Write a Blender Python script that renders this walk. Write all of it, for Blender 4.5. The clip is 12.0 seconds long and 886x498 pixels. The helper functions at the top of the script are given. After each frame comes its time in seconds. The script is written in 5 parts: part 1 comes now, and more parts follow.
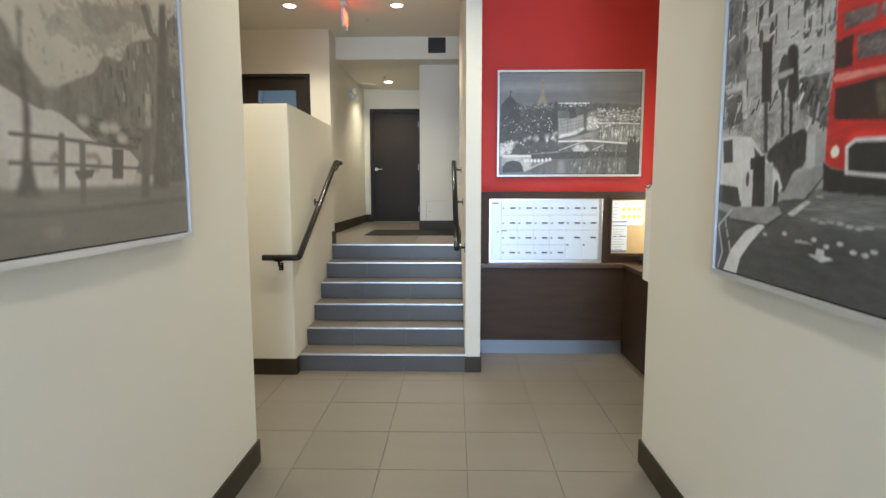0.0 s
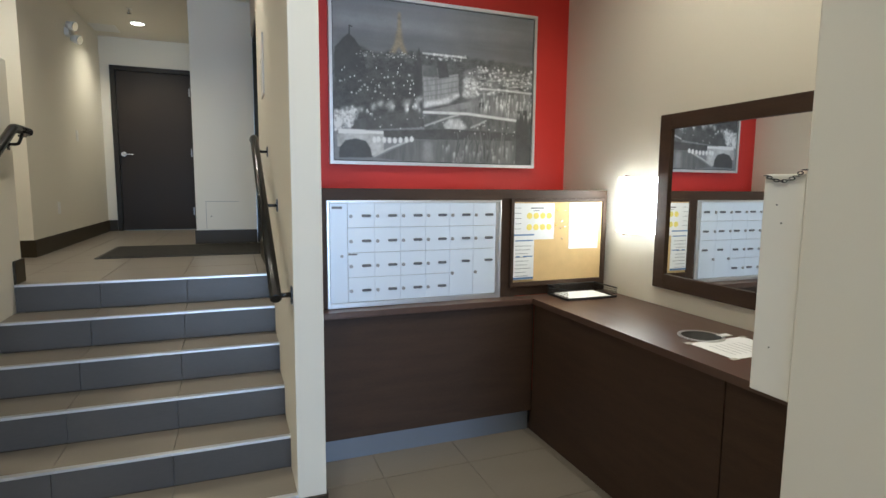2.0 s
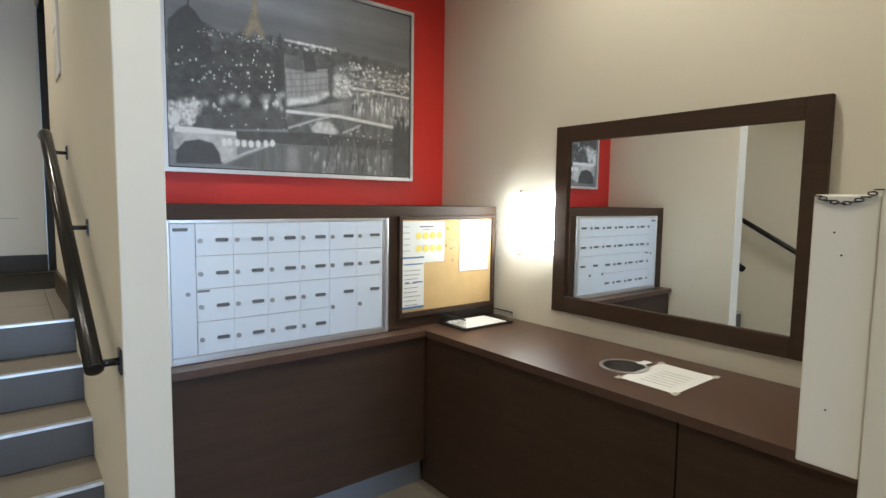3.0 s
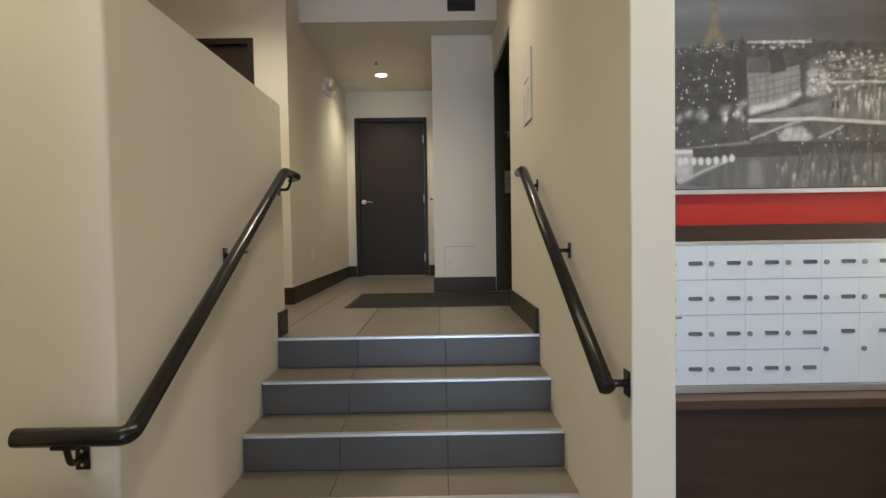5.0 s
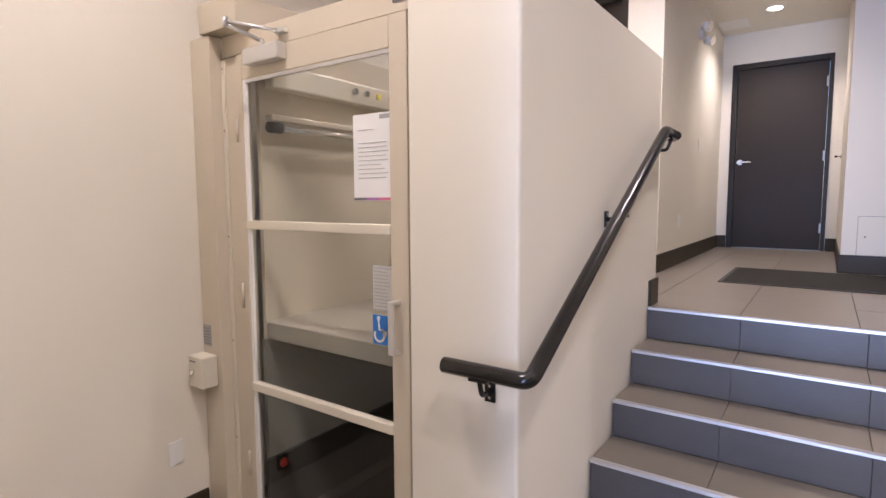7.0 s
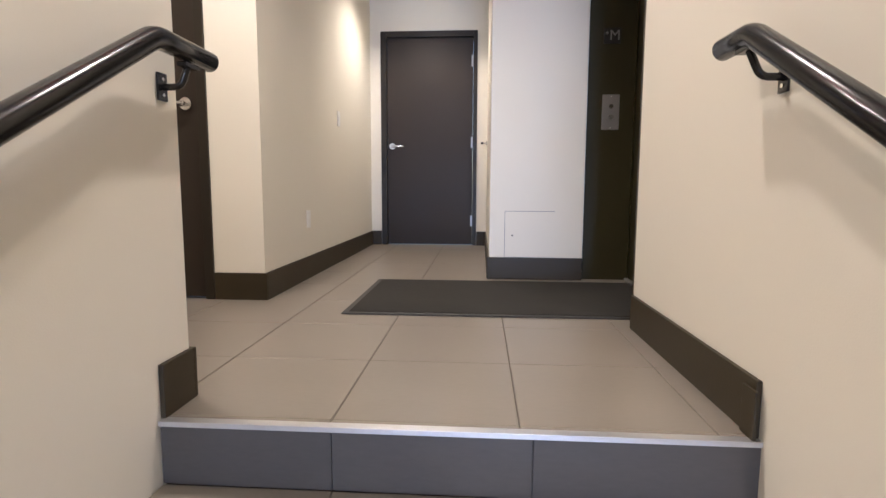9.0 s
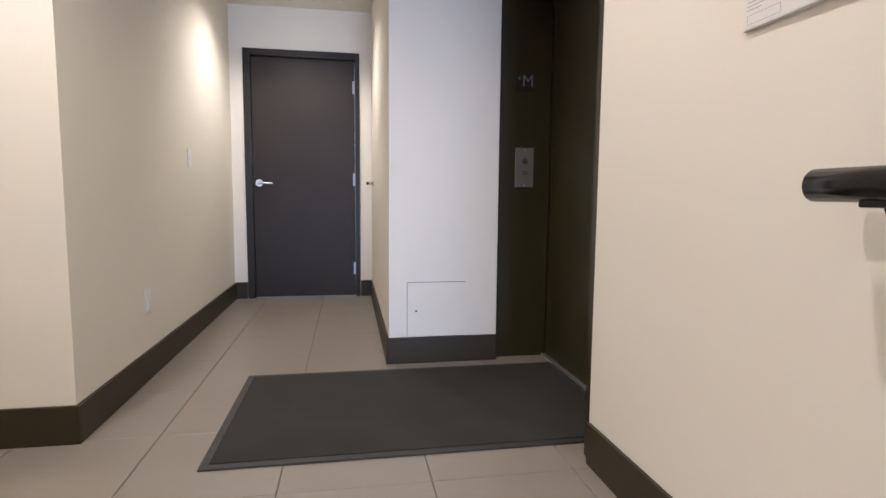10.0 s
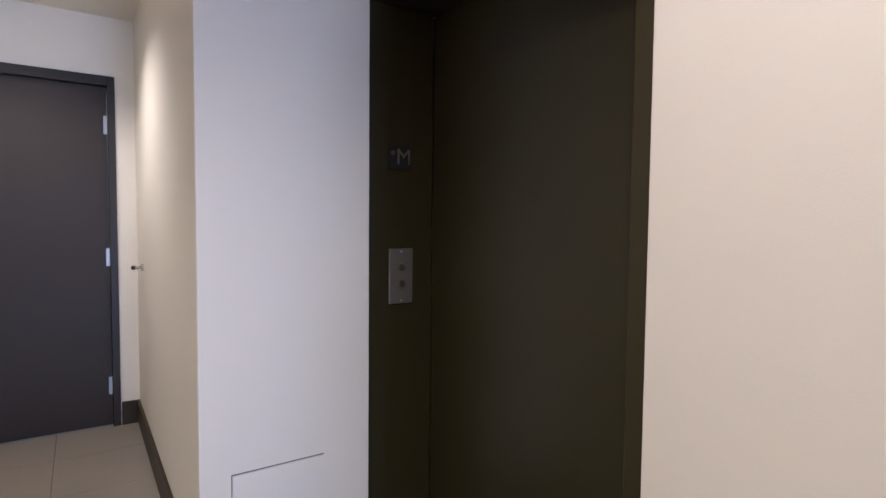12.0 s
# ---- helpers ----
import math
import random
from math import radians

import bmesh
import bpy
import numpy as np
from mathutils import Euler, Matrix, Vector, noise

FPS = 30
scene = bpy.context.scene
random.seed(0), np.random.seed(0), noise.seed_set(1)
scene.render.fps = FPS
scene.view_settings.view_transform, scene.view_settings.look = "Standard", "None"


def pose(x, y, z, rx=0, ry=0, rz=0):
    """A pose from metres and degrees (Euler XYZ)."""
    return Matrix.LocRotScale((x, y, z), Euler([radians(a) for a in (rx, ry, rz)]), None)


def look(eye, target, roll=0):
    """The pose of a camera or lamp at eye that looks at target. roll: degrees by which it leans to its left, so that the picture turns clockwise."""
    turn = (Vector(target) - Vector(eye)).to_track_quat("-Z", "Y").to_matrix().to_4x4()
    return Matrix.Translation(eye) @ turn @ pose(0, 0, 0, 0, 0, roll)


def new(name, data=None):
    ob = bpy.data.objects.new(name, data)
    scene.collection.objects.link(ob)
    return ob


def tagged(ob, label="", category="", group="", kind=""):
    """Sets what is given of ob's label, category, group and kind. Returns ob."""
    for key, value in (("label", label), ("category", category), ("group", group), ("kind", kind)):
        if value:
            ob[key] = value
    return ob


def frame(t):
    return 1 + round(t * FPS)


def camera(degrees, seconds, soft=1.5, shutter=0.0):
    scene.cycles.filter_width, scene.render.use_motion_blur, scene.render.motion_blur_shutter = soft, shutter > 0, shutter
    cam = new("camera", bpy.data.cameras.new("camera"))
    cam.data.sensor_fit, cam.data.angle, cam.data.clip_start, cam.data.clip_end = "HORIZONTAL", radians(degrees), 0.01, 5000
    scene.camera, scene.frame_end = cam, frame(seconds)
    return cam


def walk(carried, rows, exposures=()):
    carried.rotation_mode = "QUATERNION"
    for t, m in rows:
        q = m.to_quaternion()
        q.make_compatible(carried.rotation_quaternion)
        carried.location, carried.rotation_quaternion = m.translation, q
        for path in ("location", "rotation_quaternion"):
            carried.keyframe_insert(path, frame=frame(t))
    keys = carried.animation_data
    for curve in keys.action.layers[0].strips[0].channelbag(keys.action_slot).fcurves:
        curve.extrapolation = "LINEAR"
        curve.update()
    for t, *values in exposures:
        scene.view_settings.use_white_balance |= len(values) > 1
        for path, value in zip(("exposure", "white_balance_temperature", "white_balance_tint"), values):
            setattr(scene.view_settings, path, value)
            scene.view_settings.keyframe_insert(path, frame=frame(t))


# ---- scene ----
cam = camera(78.9, 12.0)
PATH = [
    (0, (-0.073, -4.749, 1.684), (-0.117, -2.761, 1.463), -0.1),
    (0.5, (-0.113, -4.132, 1.66), (-0.126, -2.144, 1.444), -0.0),
    (1, (-0.128, -3.524, 1.648), (-0.018, -1.539, 1.435), 0.0),
    (1.5, (-0.133, -2.949, 1.653), (0.257, -1.0, 1.433), 0.2),
    (2, (-0.205, -2.516, 1.666), (0.503, -0.659, 1.439), 0.5),
    (2.5, (-0.22, -2.16, 1.676), (0.778, -0.44, 1.46), 0.9),
    (2.7, (-0.204, -2.037, 1.681), (0.903, -0.383, 1.48), 1.0),
    (3.4, (-0.30, -1.77, 1.675), (1.03, -0.275, 1.52), 0.5),
    (4.3, (-0.435, -1.546, 1.645), (0.307, 0.31, 1.568), -0.3),
    (4.5, (-0.479, -1.573, 1.638), (0.058, 0.352, 1.572), -0.3),
    (5, (-0.558, -1.629, 1.644), (-0.549, 0.369, 1.581), -0.9),
    (5.5, (-0.653, -1.676, 1.646), (-1.123, 0.266, 1.558), -0.7),
    (6, (-0.707, -1.732, 1.654), (-1.57, 0.068, 1.537), -0.4),
    (6.5, (-0.727, -1.721, 1.647), (-1.843, -0.067, 1.506), -0.3),
    (6.7, (-0.728, -1.7, 1.647), (-1.886, -0.077, 1.482), -0.2),
    (7.1, (-0.722, -1.53, 1.637), (-1.87, 0.10, 1.45), -0.2),
    (8.3, (-0.677, -0.554, 1.591), (-1.178, 1.369, 1.368), -0.3),
    (8.5, (-0.672, -0.373, 1.596), (-1.064, 1.575, 1.369), 0.2),
    (9, (-0.675, 0.162, 1.652), (-0.813, 2.144, 1.424), 0.2),
    (9.5, (-0.758, 0.544, 1.803), (-0.659, 2.531, 1.593), 0.3),
    (10, (-0.830, 0.814, 1.965), (-0.484, 2.775, 1.771), 0.5),
    (10.5, (-0.867, 1.090, 2.101), (-0.277, 2.994, 1.938), 0.6),
    (11, (-0.930, 1.330, 2.203), (-0.139, 3.162, 2.065), 0.6),
    (11.5, (-0.921, 1.570, 2.290), (0.034, 3.323, 2.178), 0.6),
    (12, (-0.922, 1.860, 2.347), (0.198, 3.514, 2.247), 0.55),
]
walk(cam, [(t, look(eye, target, roll)) for t, eye, target, roll in PATH],
     exposures=[(0.0, 0.02, 6200, 1), (0.5, -0.14, 6150, 1), (1.0, -0.27, 6150, 1), (2.0, -0.38, 5950, 1), (2.5, -0.36, 5950, 1), (4.5, -0.56, 6650, 3), (5.0, -0.53, 6650, 4), (5.5, -0.44, 6600, 9), (6.0, 0.02, 6250, 15), (6.5, 0.26, 5700, 24), (8.5, 0.52, 5900, 18), (9.5, 0.49, 5850, 15), (10.0, 0.42, 5600, 16), (10.5, 0.33, 5400, 20), (12.0, 0.22, 5450, 20)])

# ---- light ----
world = bpy.data.worlds.new("sky")
scene.world = world
world.use_nodes = True
sky = world.node_tree.nodes.new("ShaderNodeTexSky")
sky.sky_type, sky.sun_disc, sky.sun_elevation, sky.sun_rotation = "NISHITA", False, radians(35), radians(200)
world.node_tree.links.new(sky.outputs[0], world.node_tree.nodes["Background"].inputs[0])
world.node_tree.nodes["Background"].inputs[1].default_value = 0.1


def lamp(name, kind, place, target, watts, colour, size=0.1, size_y=None, spread=180, angle=120, blend=0.6):
    data = bpy.data.lights.new(name, kind)
    data.energy, data.color = watts, colour
    if kind == "AREA":
        data.shape = "RECTANGLE" if size_y else "DISK"
        data.size = size
        if size_y:
            data.size_y = size_y
        data.spread = radians(spread)
    else:
        data.shadow_soft_size = size
    if kind == "SPOT":
        data.spot_size, data.spot_blend = radians(angle), blend
    ob = new(name, data)
    ob.matrix_world = look(place, target)
    return ob


WARM = (1.0, 0.87, 0.71)
COOL = (0.51, 0.67, 1.0)
CEIL, SOFFIT, LAND, STEP, TREAD, FLOOR = 3.88, 3.565, 1.05, 0.172, 0.286, 0.03
lamp("entrance_daylight", "AREA", (-0.13, -11.32, 1.35), (-0.13, 0, 1.35), 540, COOL, 2.1, 2.5)
# Pots 3 to 7 (lobby, alcove, entry) are unseen, added as fill light.
POTS = [(-2.06, 1.96, CEIL), (-0.77, 1.98, CEIL), (-2.2, -0.9, CEIL), (-0.3, -1.1, CEIL), (1.6, -0.6, CEIL), (-0.13, -3.9, CEIL), (-0.13, -7.6, CEIL), (-1.245, 4.98, SOFFIT)]
POT_W = {(x, y): 84 for x, y, z in POTS}
POT_W[-2.2, -0.9], POT_W[-0.3, -1.1], POT_W[-0.13, -3.9], POT_W[1.6, -0.6] = 124, 108, 56, 150
POT_W[-2.06, 1.96], POT_W[-0.77, 1.98] = 105, 100
for x, y, z in POTS:
    lamp("pot_and_fill_lamp", "SPOT", (x, y, z - 0.03), (x, y, 0), POT_W[x, y] if z == CEIL else 74, WARM, 0.05, angle=135, blend=0.75)
lamp("sconce_lamp", "POINT", (2.16, 0.30, 1.57), (2.1, 0.30, 0), 1.5, (1.0, 0.95, 0.88), 0.06)
lamp("stairwell_daylight", "AREA", (-2.5, 5.6, 3.2), (-2.5, 2.7, 2.2), 30, COOL, 1.2, 1.4)


# ---- materials ----
def mat(name, base, rough=0.5, metal=0.0, vary=0.06, stain=1.3, grain=60.0, bump=0.0, stretch=(1, 1, 1), spec=0.5, island=0.0, coat=0.0):
    """A surface with broad stains, fine grain and relief, at real size."""
    m = bpy.data.materials.new(name)
    m.use_nodes = True
    nt, b = m.node_tree, m.node_tree.nodes["Principled BSDF"]
    co = nt.nodes.new("ShaderNodeTexCoord")
    mp = nt.nodes.new("ShaderNodeMapping")
    mp.inputs["Scale"].default_value = stretch
    nt.links.new(co.outputs["Object"], mp.inputs[0])

    def tex(scale, detail):
        n = nt.nodes.new("ShaderNodeTexNoise")
        n.inputs["Scale"].default_value, n.inputs["Detail"].default_value = scale, detail
        nt.links.new(mp.outputs[0], n.inputs["Vector"])
        return n.outputs["Fac"]

    broad, fine = tex(stain, 4), tex(grain, 3)

    def math2(op, a, c):
        n = nt.nodes.new("ShaderNodeMath")
        n.operation = op
        for k, v in ((0, a), (1, c)):
            if isinstance(v, (int, float)):
                n.inputs[k].default_value = v
            else:
                nt.links.new(v, n.inputs[k])
        return n.outputs[0]

    total = math2("ADD", math2("MULTIPLY", broad, vary * 1.6), math2("MULTIPLY", fine, vary))
    total = math2("ADD", total, 1.0 - vary * 1.3)
    if island:
        info = nt.nodes.new("ShaderNodeObjectInfo")
        total = math2("ADD", total, math2("MULTIPLY", math2("SUBTRACT", info.outputs["Random"], 0.5), island))
    mix = nt.nodes.new("ShaderNodeVectorMath")
    mix.operation = "SCALE"
    mix.inputs[0].default_value = base
    nt.links.new(total, mix.inputs["Scale"])
    nt.links.new(mix.outputs[0], b.inputs["Base Color"])
    nt.links.new(math2("ADD", math2("MULTIPLY", math2("SUBTRACT", broad, 0.5), 0.25 * rough), rough), b.inputs["Roughness"])
    b.inputs["Metallic"].default_value = metal
    b.inputs["Specular IOR Level"].default_value = spec
    b.inputs["Coat Weight"].default_value = coat
    if bump:
        bp = nt.nodes.new("ShaderNodeBump")
        bp.inputs["Strength"].default_value, bp.inputs["Distance"].default_value = bump, 0.002
        nt.links.new(fine, bp.inputs["Height"])
        nt.links.new(bp.outputs[0], b.inputs["Normal"])
    return m


def glow(name, colour, strength):
    m = bpy.data.materials.new(name)
    m.use_nodes = True
    b = m.node_tree.nodes["Principled BSDF"]
    b.inputs["Base Color"].default_value = (*colour, 1)
    b.inputs["Emission Color"].default_value = (*colour, 1)
    b.inputs["Emission Strength"].default_value = strength
    return m


M_WALL = mat("cream_wall_paint", (0.73, 0.685, 0.585), 0.55, vary=0.025, stain=0.9, grain=220, bump=0.12)
M_CEIL = mat("ceiling_paint", (0.75, 0.705, 0.61), 0.75, vary=0.02, grain=160, bump=0.1)
M_RED = mat("red_wall_paint", (0.60, 0.028, 0.020), 0.55, vary=0.05, grain=220, bump=0.1)
M_BASE = mat("dark_brown_baseboard_paint", (0.036, 0.027, 0.014), 0.45, spec=0.3, vary=0.15, grain=90, bump=0.1)
M_TILE = mat("taupe_porcelain_tile", (0.215, 0.187, 0.154), 0.34, vary=0.14, stain=2.2, grain=45, bump=0.05, stretch=(0.6, 2.4, 1), island=0.05)
M_RISER = mat("slate_riser_tile", (0.072, 0.065, 0.060), 0.38, vary=0.2, stain=3, grain=60, bump=0.06, stretch=(0.6, 2, 2), island=0.08)
M_GROUT = mat("dark_grout", (0.135, 0.117, 0.097), 0.9, vary=0.2, grain=200, bump=0.3)
M_STAIRGROUT = mat("grey_stair_grout", (0.10, 0.090, 0.080), 0.9, vary=0.2, grain=200, bump=0.3)
M_ALU = mat("brushed_aluminium", (0.72, 0.72, 0.72), 0.34, metal=0.9, vary=0.08, grain=300, stretch=(0.1, 3, 3))
M_NOSE = mat("worn_aluminium_nosing", (0.66, 0.66, 0.67), 0.36, metal=0.85, vary=0.2, stain=6, grain=120, stretch=(0.3, 3, 3))
M_SILVER = mat("silver_picture_frame", (0.66, 0.66, 0.66), 0.4, metal=0.5, vary=0.06, grain=150)
M_HINGE = mat("dull_steel", (0.33, 0.32, 0.31), 0.42, metal=0.8, vary=0.08)
M_CHROME = mat("satin_chrome", (0.72, 0.71, 0.69), 0.22, metal=1.0, vary=0.04)
M_DOOR = mat("dark_brown_door_paint", (0.028, 0.020, 0.014), 0.5, spec=0.28, vary=0.14, stain=2, grain=140, bump=0.12)
M_DOORFRAME = mat("dark_brown_frame_paint", (0.022, 0.017, 0.011), 0.42, spec=0.3, vary=0.1, grain=120, bump=0.08)
M_ELEV = mat("bronze_elevator_paint", (0.034, 0.029, 0.012), 0.4, spec=0.3, vary=0.12, stain=1.5, grain=240, bump=0.15)
M_RAIL = mat("black_gloss_rail_paint", (0.010, 0.009, 0.008), 0.2, vary=0.2, grain=80, bump=0.04, spec=0.4)
M_WOOD = mat("dark_wenge_laminate", (0.052, 0.030, 0.019), 0.52, spec=0.25, vary=0.42, stain=2.5, grain=30, bump=0.06, stretch=(1.2, 1.2, 9))
M_WOODTOP = mat("dark_wenge_top_laminate", (0.085, 0.046, 0.031), 0.36, vary=0.3, stain=3, grain=38, bump=0.04, stretch=(7, 1, 1))
M_MAIL = mat("silver_mailbox_paint", (0.70, 0.76, 0.84), 0.36, metal=0.15, vary=0.03, grain=200)
M_LABEL = mat("dark_label_plate", (0.16, 0.16, 0.17), 0.4, vary=0.1)
M_CORK = mat("cork_board", (0.62, 0.43, 0.20), 0.9, vary=0.16, stain=12, grain=260, bump=0.4)
M_PAPER = mat("white_paper", (0.80, 0.80, 0.79), 0.8, vary=0.02, stain=6)
M_NOTICE = mat("off_white_notice_card", (0.69, 0.67, 0.63), 0.7, vary=0.02, stain=6)
M_INK = mat("grey_print", (0.20, 0.20, 0.22), 0.8, vary=0.1)
M_SOFTINK = mat("soft_grey_print", (0.36, 0.36, 0.37), 0.8, vary=0.1)
M_FAINT = mat("faint_print", (0.52, 0.52, 0.53), 0.8, vary=0.05)
M_BLUEINK = mat("blue_print", (0.12, 0.22, 0.40), 0.7, vary=0.1)
M_YELLOW = mat("yellow_print", (0.80, 0.67, 0.16), 0.7, vary=0.08)
M_RUBBER = mat("charcoal_mat_pile", (0.032, 0.030, 0.026), 0.95, spec=0.2, vary=0.6, stain=5, grain=260, bump=0.8)
M_MATEDGE = mat("black_rubber_edge", (0.024, 0.022, 0.019), 0.6, vary=0.1, bump=0.1)
M_BEIGE = mat("beige_lift_enamel", (0.57, 0.505, 0.395), 0.36, vary=0.04, stain=1.5, grain=120, bump=0.04)
M_BEIGE2 = mat("pale_lift_trim_enamel", (0.66, 0.61, 0.50), 0.36, vary=0.04, grain=120)
M_DECK = mat("worn_deck_coating", (0.31, 0.275, 0.225), 0.65, vary=0.2, stain=4, grain=90, bump=0.3)
M_PIT = mat("grey_green_pit_wall", (0.24, 0.23, 0.19), 0.8, vary=0.2, stain=3, grain=70, bump=0.2)
M_PITFLOOR = mat("dark_pit_floor", (0.085, 0.077, 0.066), 0.8, vary=0.3, stain=4, grain=50, bump=0.2)
M_BLACK = mat("black_plastic", (0.014, 0.014, 0.014), 0.45, vary=0.1)
M_WHITE = mat("white_plastic", (0.78, 0.77, 0.74), 0.4, vary=0.02)
M_BLUE = mat("blue_sign_vinyl", (0.02, 0.16, 0.50), 0.45, vary=0.05)
M_KICK = mat("brushed_steel_kick", (0.27, 0.29, 0.33), 0.42, metal=0.5, vary=0.06, grain=140, stretch=(0.2, 2, 2))
M_REDKNOB = mat("red_plastic", (0.42, 0.03, 0.02), 0.4, vary=0.05)
M_GREYWALL = mat("pale_stairwell_paint", (0.62, 0.66, 0.70), 0.6, vary=0.02, grain=150, bump=0.1)
M_POT = glow("lamp_lens", (1.0, 0.93, 0.80), 22)
M_SHADE = glow("lit_opal_shade", (1.0, 0.98, 0.96), 26)
M_EXIT = glow("exit_sign_lens", (1.0, 0.05, 0.03), 9)

M_GLASS = bpy.data.materials.new("clear_glass")
M_GLASS.use_nodes = True
nt = M_GLASS.node_tree
gl, tr, mx, fr, pw, ml = (nt.nodes.new(k) for k in ("ShaderNodeBsdfGlossy", "ShaderNodeBsdfTransparent", "ShaderNodeMixShader", "ShaderNodeLayerWeight", "ShaderNodeMath", "ShaderNodeMath"))
gl.inputs["Roughness"].default_value = 0.02
tr.inputs[0].default_value = (0.93, 0.95, 0.94, 1)
fr.inputs[0].default_value = 0.5
pw.operation, ml.operation = "POWER", "MULTIPLY_ADD"
pw.inputs[1].default_value = 4.0
ml.inputs[1].default_value, ml.inputs[2].default_value = 0.6, 0.03
nt.links.new(fr.outputs["Facing"], pw.inputs[0])
nt.links.new(pw.outputs[0], ml.inputs[0])
nt.links.new(ml.outputs[0], mx.inputs[0])
nt.links.new(tr.outputs[0], mx.inputs[1])
nt.links.new(gl.outputs[0], mx.inputs[2])
nt.links.new(mx.outputs[0], nt.nodes["Material Output"].inputs[0])

M_MIRROR = bpy.data.materials.new("mirror_silvering")
M_MIRROR.use_nodes = True
b = M_MIRROR.node_tree.nodes["Principled BSDF"]
b.inputs["Base Color"].default_value, b.inputs["Metallic"].default_value, b.inputs["Roughness"].default_value = (0.86, 0.87, 0.86, 1), 1.0, 0.01


# ---- builders ----
def brick(x0, x1, y0, y1, z0, z1, bm=None, bevel=0.0):
    """A box between two corners, with rounded edges if wanted, added to bm."""
    own = bmesh.new()
    m = Matrix.LocRotScale(((x0 + x1) / 2, (y0 + y1) / 2, (z0 + z1) / 2), None, (abs(x1 - x0), abs(y1 - y0), abs(z1 - z0)))
    bmesh.ops.create_cube(own, size=1, matrix=m)
    if bevel:
        bmesh.ops.bevel(own, geom=own.edges[:], offset=bevel, segments=2, profile=0.5, affect="EDGES")
    return merge(own, bm)


def merge(own, bm):
    if bm is None:
        return own
    tmp = bpy.data.meshes.new("tmp")
    own.to_mesh(tmp)
    own.free()
    bm.from_mesh(tmp)
    bpy.data.meshes.remove(tmp)
    return bm


def rod(a, c, r, bm=None, seg=14, r2=None):
    """A round bar from a to c."""
    a, c = Vector(a), Vector(c)
    own = bmesh.new()
    m = Matrix.Translation((a + c) / 2) @ (c - a).to_track_quat("Z", "Y").to_matrix().to_4x4()
    bmesh.ops.create_cone(own, cap_ends=True, segments=seg, radius1=r, radius2=r if r2 is None else r2, depth=(c - a).length, matrix=m)
    for f in own.faces:
        f.smooth = len(f.verts) == 4
    return merge(own, bm)


def ball(c, r, bm=None, squash=(1, 1, 1)):
    own = bmesh.new()
    bmesh.ops.create_uvsphere(own, u_segments=16, v_segments=10, radius=r, matrix=Matrix.LocRotScale(c, None, squash))
    for f in own.faces:
        f.smooth = True
    return merge(own, bm)


def tube(points, r, seg=18, bend=0.05):
    """A bent round tube through points, with short rounded bends and domed ends."""
    pts = [Vector(p) for p in points]
    line = [pts[0]]
    for p, q, s in zip(pts, pts[1:], pts[2:]):
        a, c = q + (p - q).normalized() * bend, q + (s - q).normalized() * bend
        for k in range(7):
            u = k / 6
            line.append(a * (1 - u) ** 2 + q * 2 * u * (1 - u) + c * u * u)
    line.append(pts[-1])
    bm, rings = bmesh.new(), []
    side = None
    path = [(p, 1.0) for p in line]
    d0, d1 = (line[1] - line[0]).normalized(), (line[-1] - line[-2]).normalized()
    path = [(line[0] - d0 * 0.004, 0.55), (line[0] - d0 * 0.003, 0.85)] + path + [(line[-1] + d1 * 0.003, 0.85), (line[-1] + d1 * 0.004, 0.55)]
    for i, (p, k) in enumerate(path):
        d = (path[min(i + 1, len(path) - 1)][0] - path[max(i - 1, 0)][0]).normalized()
        ref = side if side is not None else (Vector((0, 0, 1)) if abs(d.z) < 0.9 else Vector((1, 0, 0)))
        u = (ref - d * ref.dot(d)).normalized()
        side, v = u, d.cross(u)
        rings.append([bm.verts.new(p + (u * math.cos(t) + v * math.sin(t)) * r * k) for t in (2 * math.pi * j / seg for j in range(seg))])
    for a, c in zip(rings, rings[1:]):
        for j in range(seg):
            bm.faces.new((a[j], a[(j + 1) % seg], c[(j + 1) % seg], c[j])).smooth = True
    bm.faces.new(rings[0][::-1])
    bm.faces.new(rings[-1])
    bmesh.ops.recalc_face_normals(bm, faces=bm.faces[:])
    return bm


def prism(outline, at, axis="y", depth=0.002, bm=None):
    """A flat shape with the given outline, pushed out by depth along an axis: (a, z) pairs in the plane axis = at."""
    own = bmesh.new()
    place = (lambda a, z, d: (a, d, z)) if axis == "y" else ((lambda a, z, d: (d, a, z)) if axis == "x" else (lambda a, z, d: (a, z, d)))
    lo = [own.verts.new(place(a, z, at)) for a, z in outline]
    hi = [own.verts.new(place(a, z, at + depth)) for a, z in outline]
    own.faces.new(lo)
    own.faces.new(hi[::-1])
    n = len(outline)
    for i in range(n):
        own.faces.new((lo[i], hi[i], hi[(i + 1) % n], lo[(i + 1) % n]))
    bmesh.ops.recalc_face_normals(own, faces=own.faces[:])
    return merge(own, bm)


def thing(name, place, label, category, group="", kind=""):
    ob = new(name)
    ob.location = place
    ob.empty_display_size = 0.05
    return tagged(ob, label, category, group, kind)


def part(name, bm, material, parent=None, label=""):
    """One mesh object, made in world places, under its thing or part."""
    me = bpy.data.meshes.new(name)
    bm.to_mesh(me)
    bm.free()
    me.materials.append(material)
    ob = new(name, me)
    if parent is not None:
        ob.parent = parent
        ob.matrix_parent_inverse = Matrix.Translation(-parent.location) if parent.type == "EMPTY" else Matrix()
    if label:
        ob["label"] = label
    return ob


